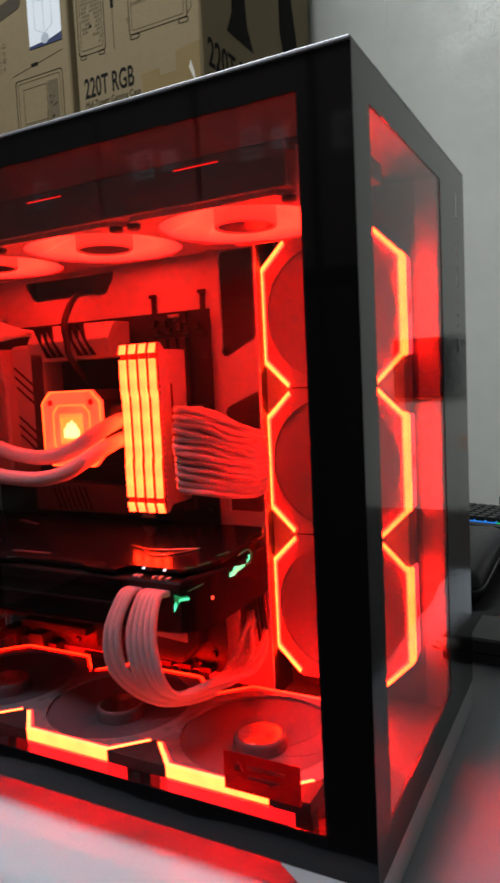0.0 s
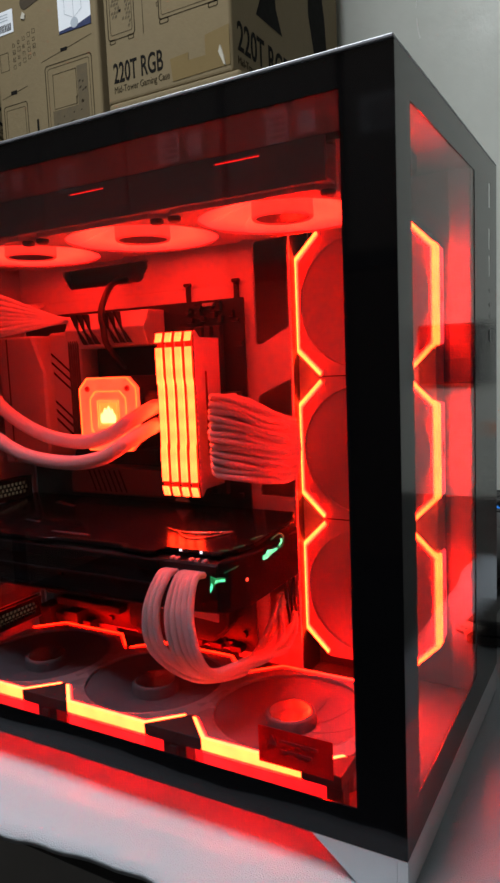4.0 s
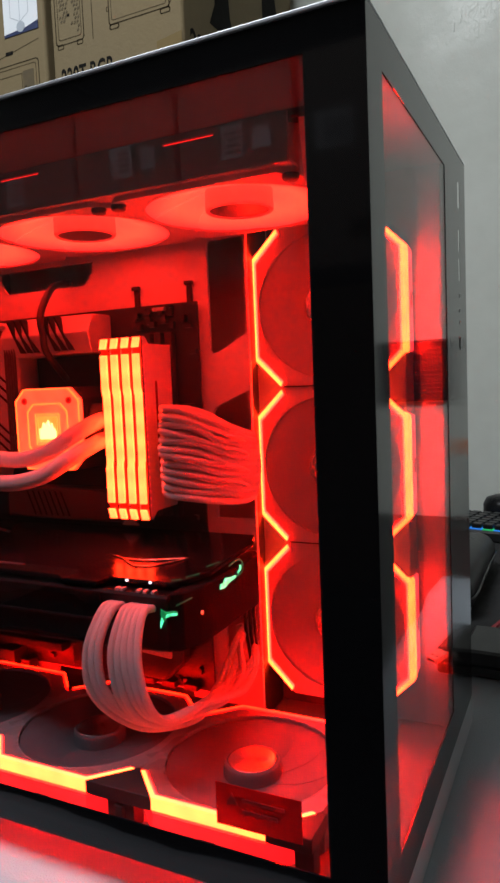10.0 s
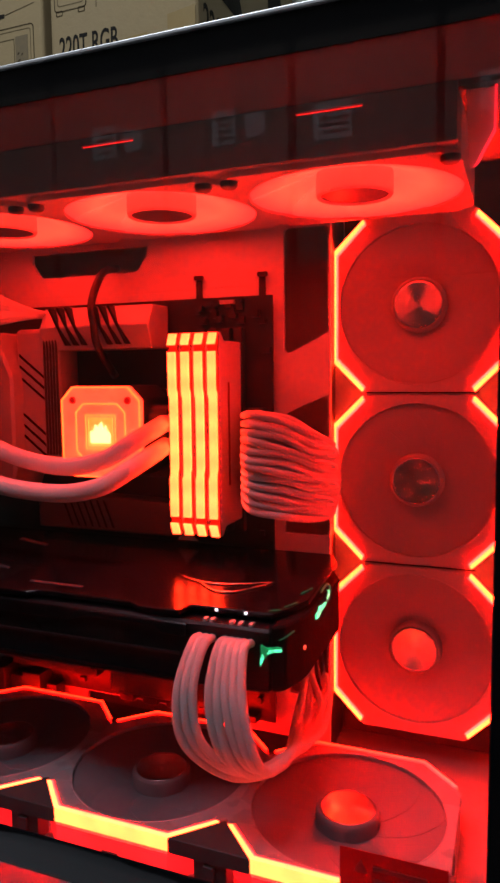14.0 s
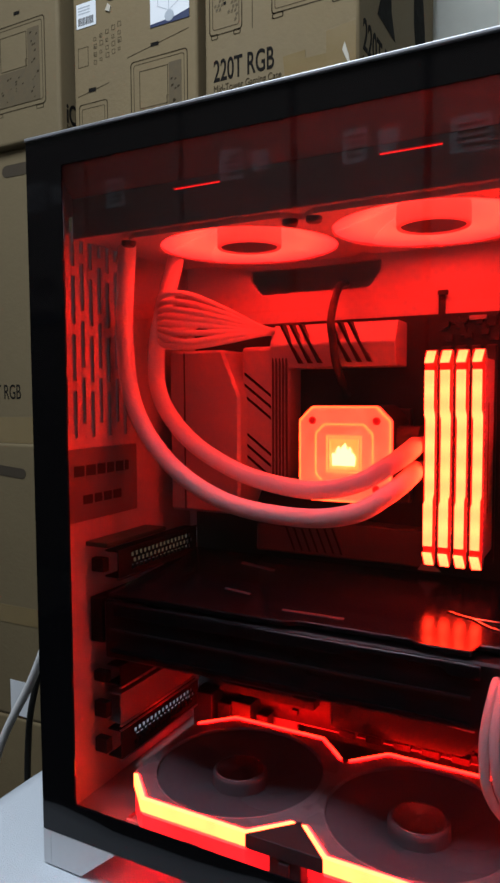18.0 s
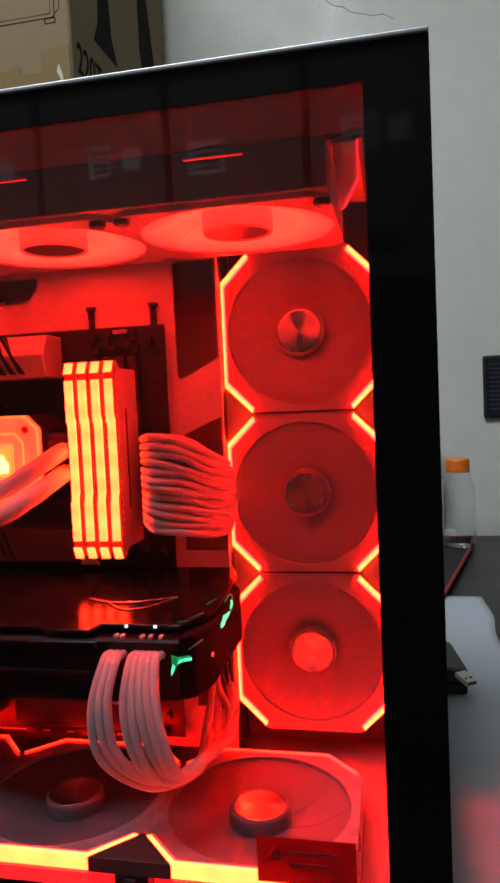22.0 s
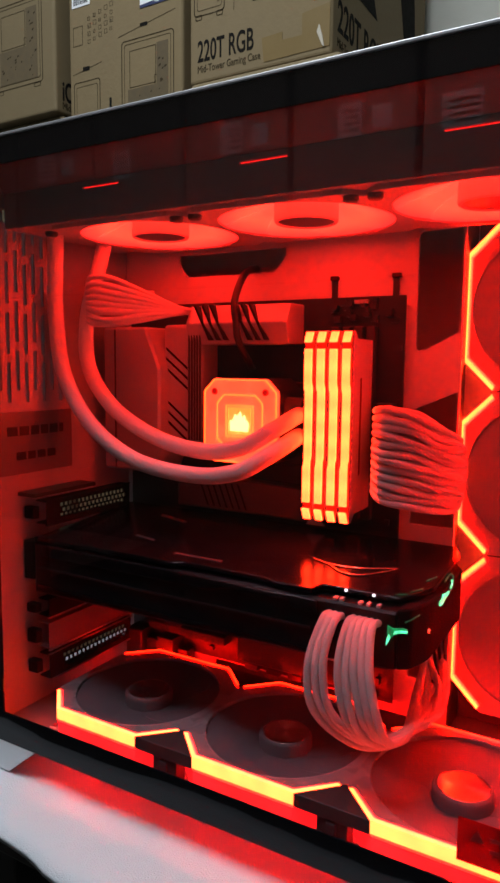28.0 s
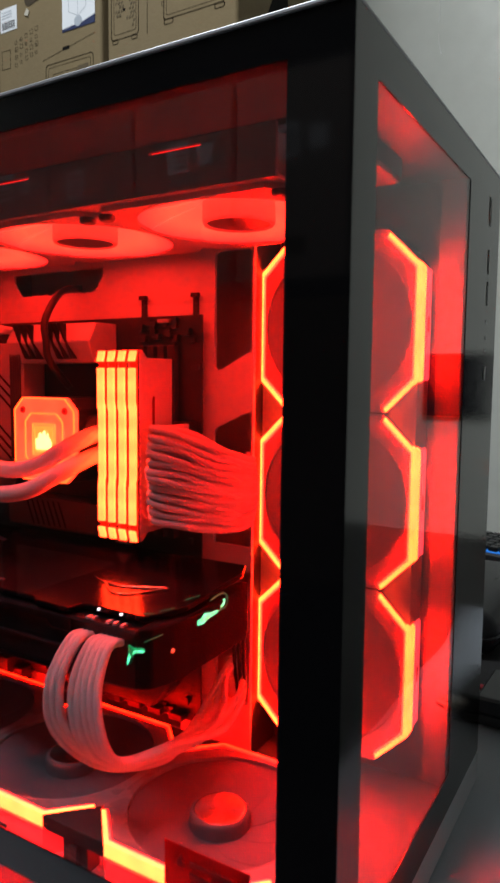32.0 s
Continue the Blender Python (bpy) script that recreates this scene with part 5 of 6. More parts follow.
gpart("power_port", block(-0.1800, -0.1655, 0.0385, 0.0465, 0.8990, 0.9128, 0.0008), M_CHIP, "black power connector")
gpart("power_port", block(-0.1625, -0.1440, 0.0385, 0.0465, 0.8990, 0.9128, 0.0008), M_CHIP, "black power connector")
for x in (-0.1700, -0.1530):
    gpart("power_led", lathe([(0.0, 0.0), (0.0009, 0.0), (0.0009, 0.0012), (0.0, 0.0012)], "z", (x, 0.0425, 0.9182), 8), M_WHITELED, "tiny white indicator light", parent=backplate)
gpart("end_cap", prism([(-0.1350, 0.0372), (-0.1262, 0.0420), (-0.1195, 0.0560), (-0.1180, 0.0640), (-0.1180, 0.1350), (-0.1262, 0.1470), (-0.1350, 0.1470)], "z", 0.8795, 0.9150, 0.0012), M_DULL, "rounded black end piece")
gpart("front_light", prism([(-0.1420, 0.9052), (-0.1375, 0.9040), (-0.1300, 0.9052), (-0.1268, 0.9050), (-0.1264, 0.9036), (-0.1310, 0.9022), (-0.1368, 0.9004), (-0.1400, 0.8975), (-0.1422, 0.8952)], "y", 0.0361, 0.0369), M_GREEN, "green lit corner of the card")
gpart("front_light", prism([(-0.1372, 0.9008), (-0.1330, 0.9022), (-0.1262, 0.9032), (-0.1262, 0.9044), (-0.1310, 0.9040), (-0.1360, 0.9030)], "y", 0.0354, 0.0360), M_GREENHOT, "bright green light slash")
gpart("front_light", prism([(-0.1425, 0.8938), (-0.1410, 0.8958), (-0.1392, 0.8990), (-0.1408, 0.9006), (-0.1422, 0.8980)], "y", 0.0354, 0.0360), M_GREENHOT, "bright green light drop")
gpart("end_light", prism([(0.0775, 0.9070), (0.0830, 0.9064), (0.0900, 0.9080), (0.0985, 0.9086), (0.1000, 0.9100), (0.0920, 0.9108), (0.0850, 0.9122), (0.0815, 0.9096), (0.0780, 0.9100)], "x", -0.1180, -0.1170), M_GREENHOT, "bright green light patch")
gpart("end_light", tube([(-0.1180, 0.1010, 0.9092), (-0.1180, 0.1085, 0.9095), (-0.1182, 0.1110, 0.9125), (-0.1184, 0.1105, 0.9165), (-0.1188, 0.1060, 0.9190), (-0.1190, 0.0990, 0.9188), (-0.1190, 0.0930, 0.9178)], 0.0006, 6, 4), M_GREENDIM, "thin curved green light line", True)
gpart("end_light", tube([(-0.1180, 0.1030, 0.9110), (-0.1180, 0.1065, 0.9122), (-0.1182, 0.1075, 0.9150)], 0.0010, 6, 3), M_GREENHOT, "short green light line", True)
gpart("end_light", tube([(-0.1300, 0.0398, 0.9075), (-0.1262, 0.0418, 0.9088), (-0.1225, 0.0490, 0.9100)], 0.0005, 6, 3), M_GREENDIM, "small green light slash", True)
for a, b2 in (((-0.1420, 0.0490), (-0.1340, 0.0520)), ((-0.1330, 0.0560), (-0.1265, 0.0640)), ((-0.1290, 0.0760), (-0.1235, 0.0860))):
    gpart("top_light", lean(tube([(*a, 0.9184), ((a[0] + b2[0]) / 2, (a[1] + b2[1]) / 2, 0.9184), (*b2, 0.9184)], 0.0003, 6, 2)), M_GREENDIM, "faint green light line", True)
for x in (-0.1765, -0.1725, -0.1610, -0.1560, -0.1500):
    gpart("connector_tab", block(x, x + 0.0022, 0.0382, 0.0425, 0.9130, 0.9148, 0.0003), M_SPREADER)
gpart("status_light", lathe([(0.0, 0.0), (0.0013, 0.0), (0.0013, 0.0010), (0.0, 0.0010)], "x", (-0.1165, 0.052, 0.9005), 8), M_REDLED, "small red light")
for k in range(7):
    gpart("fin", block(-0.305 + k * 0.0022, -0.3042 + k * 0.0022, 0.045, 0.060, 0.8705, 0.8738), M_DARKSINK)
gpart("card_bracket", block(-0.4340, -0.4242, 0.0380, 0.1460, 0.8830, 0.9130, 0.0006), M_DULL)


# ---- slot covers on the back panel ----
COVER_HOLES = [(0.058 + 0.0047 * k + (0.00235 if r % 2 else 0), 0.058 + 0.0047 * k + (0.00235 if r % 2 else 0) + 0.0034, -0.0058 + r * 0.0042, -0.0058 + r * 0.0042 + 0.0031) for r in range(3) for k in range(16)]


def slot_cover(z, h, vented, material, label, edge=None):
    """A folded slot cover: a face towards the front with a flange above and below."""
    t = thing("slot_cover", label, "slot cover", (-0.4260, 0.0, z), "slot covers")
    holes = COVER_HOLES if vented else []
    part("face", holed("x", 0.0440, 0.1400, -h, h, holes, 0.0105, 0.0114), material, t)
    part("flange", block(0.0, 0.0104, 0.0440, 0.1400, h - 0.0012, h, 0.0003), material, t)
    part("flange", block(0.0, 0.0104, 0.0440, 0.1400, -h, -h + 0.0012, 0.0003), material, t)
    part("edge", block(0.0106, 0.0124, 0.0430, 0.1405, -h - 0.0010, -h - 0.0001), edge or M_SILVER, t, "bright cut edge")
    if vented:
        part("edge", block(0.0106, 0.0122, 0.0430, 0.1405, h + 0.0001, h + 0.0008), edge or M_SILVER, t, "bright cut edge")
    part("screw_tab", block(-0.006, 0.0040, 0.0375, 0.0436, -h * 0.5, h * 0.5, 0.0006), M_DULL, t)
    return t


slot_cover(0.8130, 0.0098, True, M_DULL, "black vented slot cover with pale holes above the case floor")
slot_cover(0.8375, 0.0105, False, M_COVE, "plain slot cover greyed for shade under the graphics card")
slot_cover(0.8600, 0.0070, False, M_DULL, "plain black slot cover just under the graphics card")
slot_cover(0.9350, 0.0092, True, M_DULL, "black vented slot cover with pale holes above the graphics card", M_DULL)
solo("riser_strip", block(-0.4300, -0.4120, 0.030, 0.095, 0.9490, 0.9520, 0.0004), M_PCBGREEN, "short dull green circuit strip above the slot cover", "circuit strip")

# ---- cardboard boxes ----
def ink_line(parent, pts, m, w=0.0016, closed=False, material=None):
    """Thin printed line on a box face, in the face's own plane."""
    b = bmesh.new()
    seq = list(pts) + ([pts[0]] if closed else [])
    for (x0, y0), (x1, y1) in zip(seq, seq[1:]):
        d = Vector((x1 - x0, y1 - y0))
        n = Vector((-d.y, d.x)).normalized() * w / 2
        e = d.normalized() * w / 2
        q = [(x0 - e.x + n.x, y0 - e.y + n.y), (x0 - e.x - n.x, y0 - e.y - n.y), (x1 + e.x - n.x, y1 + e.y - n.y), (x1 + e.x + n.x, y1 + e.y + n.y)]
        b.faces.new([b.verts.new((p, r, 0.0)) for p, r in q])
    b.transform(m)
    return part("printed_line", b, material or M_INKSOFT, parent)


def flat(parent, name, poly, m, material, depth=0.0004, label=""):
    b = prism(poly, "z", 0.0, depth)
    b.transform(m)
    return part(name, b, material, parent, label)


def face_y(x, y, z):
    """The plane of a face that looks towards the desk's front: u along x, v up."""
    return Matrix(((1, 0, 0, x), (0, 0, -1, y), (0, 1, 0, z), (0, 0, 0, 1)))


def face_x(x, y, z):
    """The plane of a face that looks along x: u along y, v up."""
    return Matrix(((0, 0, 1, x), (1, 0, 0, y), (0, 1, 0, z), (0, 0, 0, 1)))


def rect(x0, x1, y0, y1):
    return [(x0, y0), (x1, y0), (x1, y1), (x0, y1)]


def rounded(x0, x1, y0, y1, r):
    out = []
    for cx, cy, a0 in ((x1 - r, y1 - r, 0), (x0 + r, y1 - r, 90), (x0 + r, y0 + r, 180), (x1 - r, y0 + r, 270)):
        out += [(cx + r * math.cos(radians(a0 + a)), cy + r * math.sin(radians(a0 + a))) for a in (0, 30, 60, 90)]
    return out


def front_drawing(parent, m, u, v, w, h):
    """Line drawing of a case front: rounded outline, feet and a mesh of small lozenges round a blank patch."""
    ink_line(parent, rounded(u, u + w, v, v + h, 0.006), m, 0.0018, True)
    ink_line(parent, rounded(u + 0.0055, u + w - 0.005, v + 0.008, v + h - 0.006, 0.004), m, 0.0010, True)
    for k in (u + 0.003, u + w - 0.014):
        ink_line(parent, rounded(k, k + 0.011, v - 0.006, v + 0.001, 0.002), m, 0.0014, True)
    rnd = random.Random(3)
    b = bmesh.new()
    cols, step = 7, (w - 0.016) / 7
    for r in range(int((h - 0.02) / 0.0066)):
        for k in range(cols):
            a, c = u + 0.009 + k * step + (r % 2) * step * 0.4, v + 0.014 + r * 0.0066
            centre = abs(k - 3 + 0.8 * math.sin(r * 0.9)) < 1.9 - 0.16 * r
            if centre or (r < 3 and rnd.random() < 0.6) or rnd.random() < 0.06:
                continue
            join(b, prism([(a, c), (a + step * 0.62, c + 0.0022), (a + step * 0.55, c + 0.0056), (a - step * 0.08, c + 0.0034)], "z", 0.0, 0.0003))
    b.transform(m)
    part("printed_mesh", b, M_INKFAINT, parent)
    flat(parent, "printed_mark", rect(u + w * 0.44, u + w * 0.52, v + h * 0.20, v + h * 0.22), m, M_INK, 0.0003)


def tower_drawing(parent, m, u, v, w, h):
    """Line drawing of an open case: outline with a side face, feet, a low shroud and board fittings above it."""
    ink_line(parent, rounded(u, u + w, v, v + h, 0.004), m, 0.0018, True)
    ink_line(parent, rounded(u + 0.005, u + w - 0.006, v + 0.006, v + h - 0.006, 0.003), m, 0.0009, True)
    ink_line(parent, [(u + w, v + 0.004), (u + w + 0.008, v + 0.012), (u + w + 0.009, v + h - 0.004), (u + w, v + h - 0.002)], m, 0.0013)
    for k in (u + 0.001, u + w - 0.016):
        ink_line(parent, rounded(k, k + 0.017, v - 0.0075, v - 0.0005, 0.0025), m, 0.0016, True)
    ink_line(parent, rounded(u - 0.004, u, v + 0.022, v + 0.028, 0.001), m, 0.0010, True)
    ink_line(parent, [(u + 0.006, v + 0.048), (u + w - 0.007, v + 0.052)], m, 0.0011)
    ink_line(parent, [(u + 0.006, v + 0.045), (u + w - 0.007, v + 0.049)], m, 0.0007)
    ink_line(parent, rounded(u + w * 0.16, u + w * 0.36, v + 0.088, v + 0.120, 0.002), m, 0.0010, True)
    ink_line(parent, rect(u + w * 0.40, u + w * 0.44, v + 0.074, v + 0.150), m, 0.0008, True)
    ink_line(parent, rect(u + w * 0.08, u + w * 0.66, v + 0.068, v + h - 0.016), m, 0.0011, True)
    for k in range(6):
        a = u + w * (0.70 + 0.042 * k)
        ink_line(parent, [(a, v + 0.062), (a, v + h - 0.014)], m, 0.0008)
    rnd = random.Random(9)
    for k in range(22):
        a, c = u + w * (0.08 + 0.80 * rnd.random()), v + (0.056 + 0.010 * rnd.random() if k < 12 else 0.070 + (h - 0.09) * rnd.random())
        s = 0.0024 + 0.003 * rnd.random()
        flat(parent, "printed_mark", [(a, c), (a + s, c + s * 0.3), (a + s * 1.2, c + s), (a + s * 0.2, c + s * 0.8)], m, M_INKSOFT, 0.0004)


def case_drawing(parent, m, u, v, w, h, detail=True):
    """Line drawing of a computer case: doubled outline, feet, board plate and fittings."""
    ink_line(parent, rounded(u, u + w, v, v + h, 0.006), m, 0.0018, True)
    ink_line(parent, rounded(u + 0.006, u + w - 0.006, v + 0.008, v + h - 0.006, 0.004), m, 0.0010, True)
    for k in (u + 0.006, u + w - 0.022):
        ink_line(parent, rect(k, k + 0.016, v - 0.007, v - 0.001), m, 0.0012, True)
    if detail:
        ink_line(parent, rect(u + w * 0.16, u + w * 0.66, v + h * 0.48, v + h * 0.88), m, 0.0012, True)
        ink_line(parent, rect(u + w * 0.64, u + w * 0.80, v + h * 0.36, v + h * 0.56), m, 0.0010, True)
        ink_line(parent, rect(u + w * 0.14, u + w * 0.88, v + h * 0.10, v + h * 0.34), m, 0.0010, True)
        flat(parent, "printed_patch", [(u + w * 0.12, v + h * 0.06), (u + w * 0.90, v + h * 0.06), (u + w * 0.90, v + h * 0.90), (u + w * 0.68, v + h * 0.90), (u + w * 0.68, v + h * 0.46), (u + w * 0.12, v + h * 0.46)], m, M_INKFAINT, 0.0002)
        rnd = random.Random(int(w * 1e4))
        for k in range(26):
            a, c = u + w * (0.15 + 0.70 * rnd.random()), v + h * (0.09 + 0.30 * rnd.random())
            if k > 17:
                a, c = u + w * (0.71 + 0.15 * rnd.random()), v + h * (0.46 + 0.40 * rnd.random())
            s = 0.002 + 0.003 * rnd.random()
            flat(parent, "printed_mark", [(a, c), (a + s, c + s * 0.3), (a + s * 1.2, c + s), (a + s * 0.2, c + s * 0.8)], m, M_INKSOFT, 0.0004)
        for k in range(10):
            a = u + w * (0.16 + 0.07 * k)
            ink_line(parent, rect(a, a + w * 0.035, v + h * (0.16 + 0.1 * (k % 2)), v + h * (0.20 + 0.1 * (k % 2))), m, 0.0010, True)


def carton(label, x0, x1, y0, y1, z0, z1, group="cardboard boxes", material=None, shift=0.009, lift=0.0):
    t = thing("cardboard_box", label, "cardboard box", ((x0 + x1) / 2 + shift, (y0 + y1) / 2, z0 + lift), group)
    inv = Matrix.Translation((-(x0 + x1) / 2, -(y0 + y1) / 2, -z0))
    b = block(x0, x1, y0, y1, z0, z1, 0.006, seg=3)
    b.transform(inv)
    part("body", b, material or M_CARD, t, smooth=False)
    return t, inv


FY = 0.655
# the box with the lettering, on top of the stack
t, inv = carton("brown cardboard case box with line drawings and black lettering", -0.7225, -0.469, FY, 1.108, 1.5060, 2.03, lift=-0.005)
m = inv @ face_y(-0.7225, FY - 0.0003, 1.5060)
lettering("model_text", "220T RGB", 0.046, m @ Matrix.Translation((0.0160, 0.0340, 0)), M_INK, t, 0.535, "black printed lettering", 0.012)
lettering("caption_text", "Mid-Tower Gaming Case", 0.0160, m @ Matrix.Translation((0.0160, 0.0170, 0)), M_INKSOFT, t, 0.72)
tower_drawing(t, m, 0.118, 0.112, 0.112, 0.22)
front_drawing(t, m, 0.010, 0.104, 0.057, 0.21)
rng = random.Random(3)
ink_line(t, [(0.085, 0.10), (0.085, 0.19)], m, 0.0012)
flat(t, "printed_mark", rect(0.082, 0.088, 0.165, 0.185), m, M_INK, 0.0003)
flat(t, "packing_tape", [(0.136, 0.046), (0.172, 0.048), (0.172, 0.036), (0.205, 0.036), (0.205, 0.066), (0.2500, 0.072), (0.2500, 0.012), (0.140, 0.010)], m, M_TAPE, 0.0006, "shiny brown tape strip")
flat(t, "tape_end", [(0.230, 0.034), (0.2335, 0.044), (0.239, 0.027), (0.242, 0.012), (0.239, 0.014)], m, M_TAPEEND, 0.003, "torn curled clear tape end")
mx = inv @ face_x(-0.469 + 0.0003, FY, 1.5060)
lettering("model_text", "220T RGB", 0.064, mx @ Matrix.Translation((0.018, 0.040, 0)), M_INK, t, 0.69, "black printed lettering", 0.012)
lettering("caption_text", "Mid-Tower Gaming Case", 0.0180, mx @ Matrix.Translation((0.018, 0.018, 0)), M_INKSOFT, t, 0.80)
flat(t, "printed_tower", [(0.085, 0.118), (0.182, 0.118), (0.160, 0.155), (0.150, 0.25), (0.152, 0.45), (0.112, 0.45), (0.112, 0.25), (0.105, 0.155)], mx, M_INK, 0.0003, "dark printed tower shape")
flat(t, "printed_tower", [(0.300, 0.20), (0.345, 0.08), (0.375, 0.06), (0.395, 0.10), (0.380, 0.22), (0.340, 0.36), (0.300, 0.42)], mx, M_INK, 0.0003, "dark printed tower shape")
# under it
t, inv = carton("flat-topped brown cardboard box under the lettered box", -0.716, -0.452, 0.648, 1.10, 0.98, 1.5055, lift=-0.005)
t, inv = carton("brown cardboard box at the bottom of the stack behind the desk", -0.716, -0.516, 0.66, 1.10, 0.0, 0.9745)
# second column
t, inv = carton("brown cardboard case box with white label and oval grip hole", -0.9950, -0.7400, 0.660, 1.10, 1.3700, 1.905, lift=0.004)
m = inv @ face_y(-0.9950, 0.6597, 1.3700)
plabel = flat(t, "product_label", rect(0.1665, 0.2420, 0.275, 0.400), m, M_PAPER, 0.0006, "white paper product label")
flat(plabel, "label_band", [(0.1665, 0.2745), (0.2420, 0.2745), (0.2420, 0.288), (0.215, 0.282), (0.1665, 0.279)], m, M_NAVY, 0.0009)
flat(plabel, "label_badge", [(0.204 + 0.009 * math.cos(k * math.pi / 6), 0.2855 + 0.009 * math.sin(k * math.pi / 6)) for k in range(12)], m, M_PAPERGREY, 0.0012)
flat(plabel, "label_header", rect(0.172, 0.196, 0.372, 0.394), m, M_NAVY, 0.0009)
ink_line(t, [(0.182, 0.305), (0.182, 0.358), (0.205, 0.368), (0.222, 0.358), (0.222, 0.305), (0.203, 0.294)], m @ Matrix.Translation((0, 0, 0.0008)), 0.0010, True, M_PAPERGREY)
ink_line(t, [(0.203, 0.294), (0.203, 0.348)], m @ Matrix.Translation((0, 0, 0.0008)), 0.0010, False, M_PAPERGREY)
ink_line(t, [(0.182, 0.358), (0.203, 0.348), (0.222, 0.358)], m @ Matrix.Translation((0, 0, 0.0008)), 0.0010, False, M_PAPERGREY)
blabel = flat(t, "barcode_label", rect(0.010, 0.053, 0.309, 0.350), m, M_PAPER, 0.0006, "small white barcode label")
k = 0.014
while k < 0.048:
    w = 0.0008 + 0.0014 * rng.random()
    flat(blabel, "barcode_bar", rect(k, k + w, 0.313, 0.326), m, M_INK, 0.0009)
    k += w + 0.0012
for v in (0.332, 0.337, 0.342):
    flat(t, "label_line", rect(0.014, 0.040, v, v + 0.0018), m, M_PAPERGREY, 0.0009)
grip = [(0.086 + 0.013 * math.cos(a), 0.352 + 0.013 * math.sin(a)) for a in [math.pi / 2 + k * math.pi / 8 for k in range(9)]]
grip += [(0.138 + 0.013 * math.cos(a), 0.364 + 0.013 * math.sin(a)) for a in [-math.pi / 2 + k * math.pi / 8 for k in range(9)]]
flat(t, "grip_hole", grip, m, M_CARDDARK, 0.0005, "dark oval grip opening")
flat(t, "torn_film", [(0.074, 0.326), (0.080, 0.336), (0.086, 0.330), (0.083, 0.322)], m, M_TAPEEND, 0.002)
flat(t, "printed_bars", rect(0.014, 0.080, 0.452, 0.462), m, M_INKSOFT, 0.0003)
for r in range(4):
    for k in range(5):
        u, v, w = 0.047 + k * 0.013, 0.243 + r * 0.013 + k * 0.003, 0.004 + 0.003 * rng.random()
        ink_line(t, rect(u, u + w, v, v + w * 1.1), m, 0.0007, True, M_INKSOFT)
        if rng.random() < 0.45:
            flat(t, "printed_patch", rect(u + 0.001, u + w * 0.6, v + 0.001, v + w * 0.7), m, M_INKFAINT, 0.0003)
ink_line(t, rect(0.012, 0.034, 0.244, 0.276), m, 0.0010, True)
ink_line(t, [(0.118, 0.238), (0.240, 0.258)], m, 0.0012)
flat(t, "printed_mark", rect(0.166, 0.182, 0.245, 0.251), m, M_INK, 0.0003)
case_drawing(t, m, 0.125, 0.078, 0.112, 0.150)
ink_line(t, [(0.010, 0.195), (0.078, 0.206)], m, 0.0012)
flat(t, "printed_mark", rect(0.034, 0.050, 0.198, 0.205), m, M_INK, 0.0003)
ink_line(t, rounded(0.012, 0.074, 0.060, 0.180, 0.005), m, 0.0016, True)
ink_line(t, rounded(0.018, 0.068, 0.068, 0.172, 0.003), m, 0.0010, True)
flat(t, "printed_mark", rect(0.096, 0.101, 0.118, 0.142), m, M_INK, 0.0003)
t, inv = carton("brown cardboard box under the labelled box", -0.9950, -0.7250, 0.66, 1.10, 0.82, 1.3735)
t, inv = carton("brown cardboard box at the bottom of the second stack", -0.9950, -0.7250, 0.66, 1.10, 0.0, 0.8195)
# third column
t, inv = carton("brown cardboard box with a rounded corner and faded line drawings", -1.3000, -1.0100, 0.640, 1.08, 1.5050, 2.02, material=M_CARD2)
m = inv @ face_y(-1.3000, 0.6397, 1.5050)
case_drawing(t, m, 0.130, 0.060, 0.128, 0.150)
flat(t, "printed_mark", rect(0.186, 0.200, 0.225, 0.231), m, M_INK, 0.0003)
mx = inv @ face_x(-1.0100 + 0.0003, 0.640, 1.5050)
lettering("side_text", "iC", 0.048, mx @ Matrix.Translation((0.016, 0.026, 0)), M_INK, t, 0.62, "", 0.02)
lettering("caption_text", "Mid", 0.018, mx @ Matrix.Translation((0.016, 0.010, 0)), M_INKSOFT, t, 0.8)
t, inv = carton("brown cardboard box with an oval grip hole under the drawn one", -1.3000, -1.0100, 0.655, 1.08, 0.955, 1.5045, material=M_CARD2)
m = inv @ face_y(-1.3000, 0.6547, 0.955)
flat(t, "grip_hole", [(0.141 + 0.011 * math.cos(a), 0.511 + 0.011 * math.sin(a)) for a in [math.pi / 2 + k * math.pi / 6 for k in range(7)]] + [(0.189 + 0.011 * math.cos(a), 0.511 + 0.011 * math.sin(a)) for a in [-math.pi / 2 + k * math.pi / 6 for k in range(7)]], m, M_CARDDARK, 0.0005, "dark grip opening")
lettering("model_text", "220T RGB", 0.040, m @ Matrix.Translation((0.060, 0.085, 0)), M_INK, t, 0.60)
flat(t, "packing_tape", rect(0.03, 0.287, 0.000, 0.050), m, M_TAPE, 0.0006)
t, inv = carton("brown cardboard box with an oval grip hole near the floor", -1.3000, -1.0100, 0.650, 1.08, 0.41, 0.9545, material=M_CARD2)
m = inv @ face_y(-1.3000, 0.6497, 0.41)
flat(t, "grip_hole", [(0.105 + 0.010 * math.cos(a), 0.492 + 0.010 * math.sin(a)) for a in [math.pi / 2 + k * math.pi / 6 for k in range(7)]] + [(0.165 + 0.010 * math.cos(a), 0.487 + 0.010 * math.sin(a)) for a in [-math.pi / 2 + k * math.pi / 6 for k in range(7)]], m, M_CARDDARK, 0.0005, "dark oval grip opening")
flat(t, "packing_tape", rect(0.02, 0.287, 0.19, 0.225), m, M_TAPE, 0.0006)
flat(t, "paper_label", rect(0.118, 0.172, -0.030 + 0.035, 0.075), m, M_PAPER, 0.0006, "white paper label")
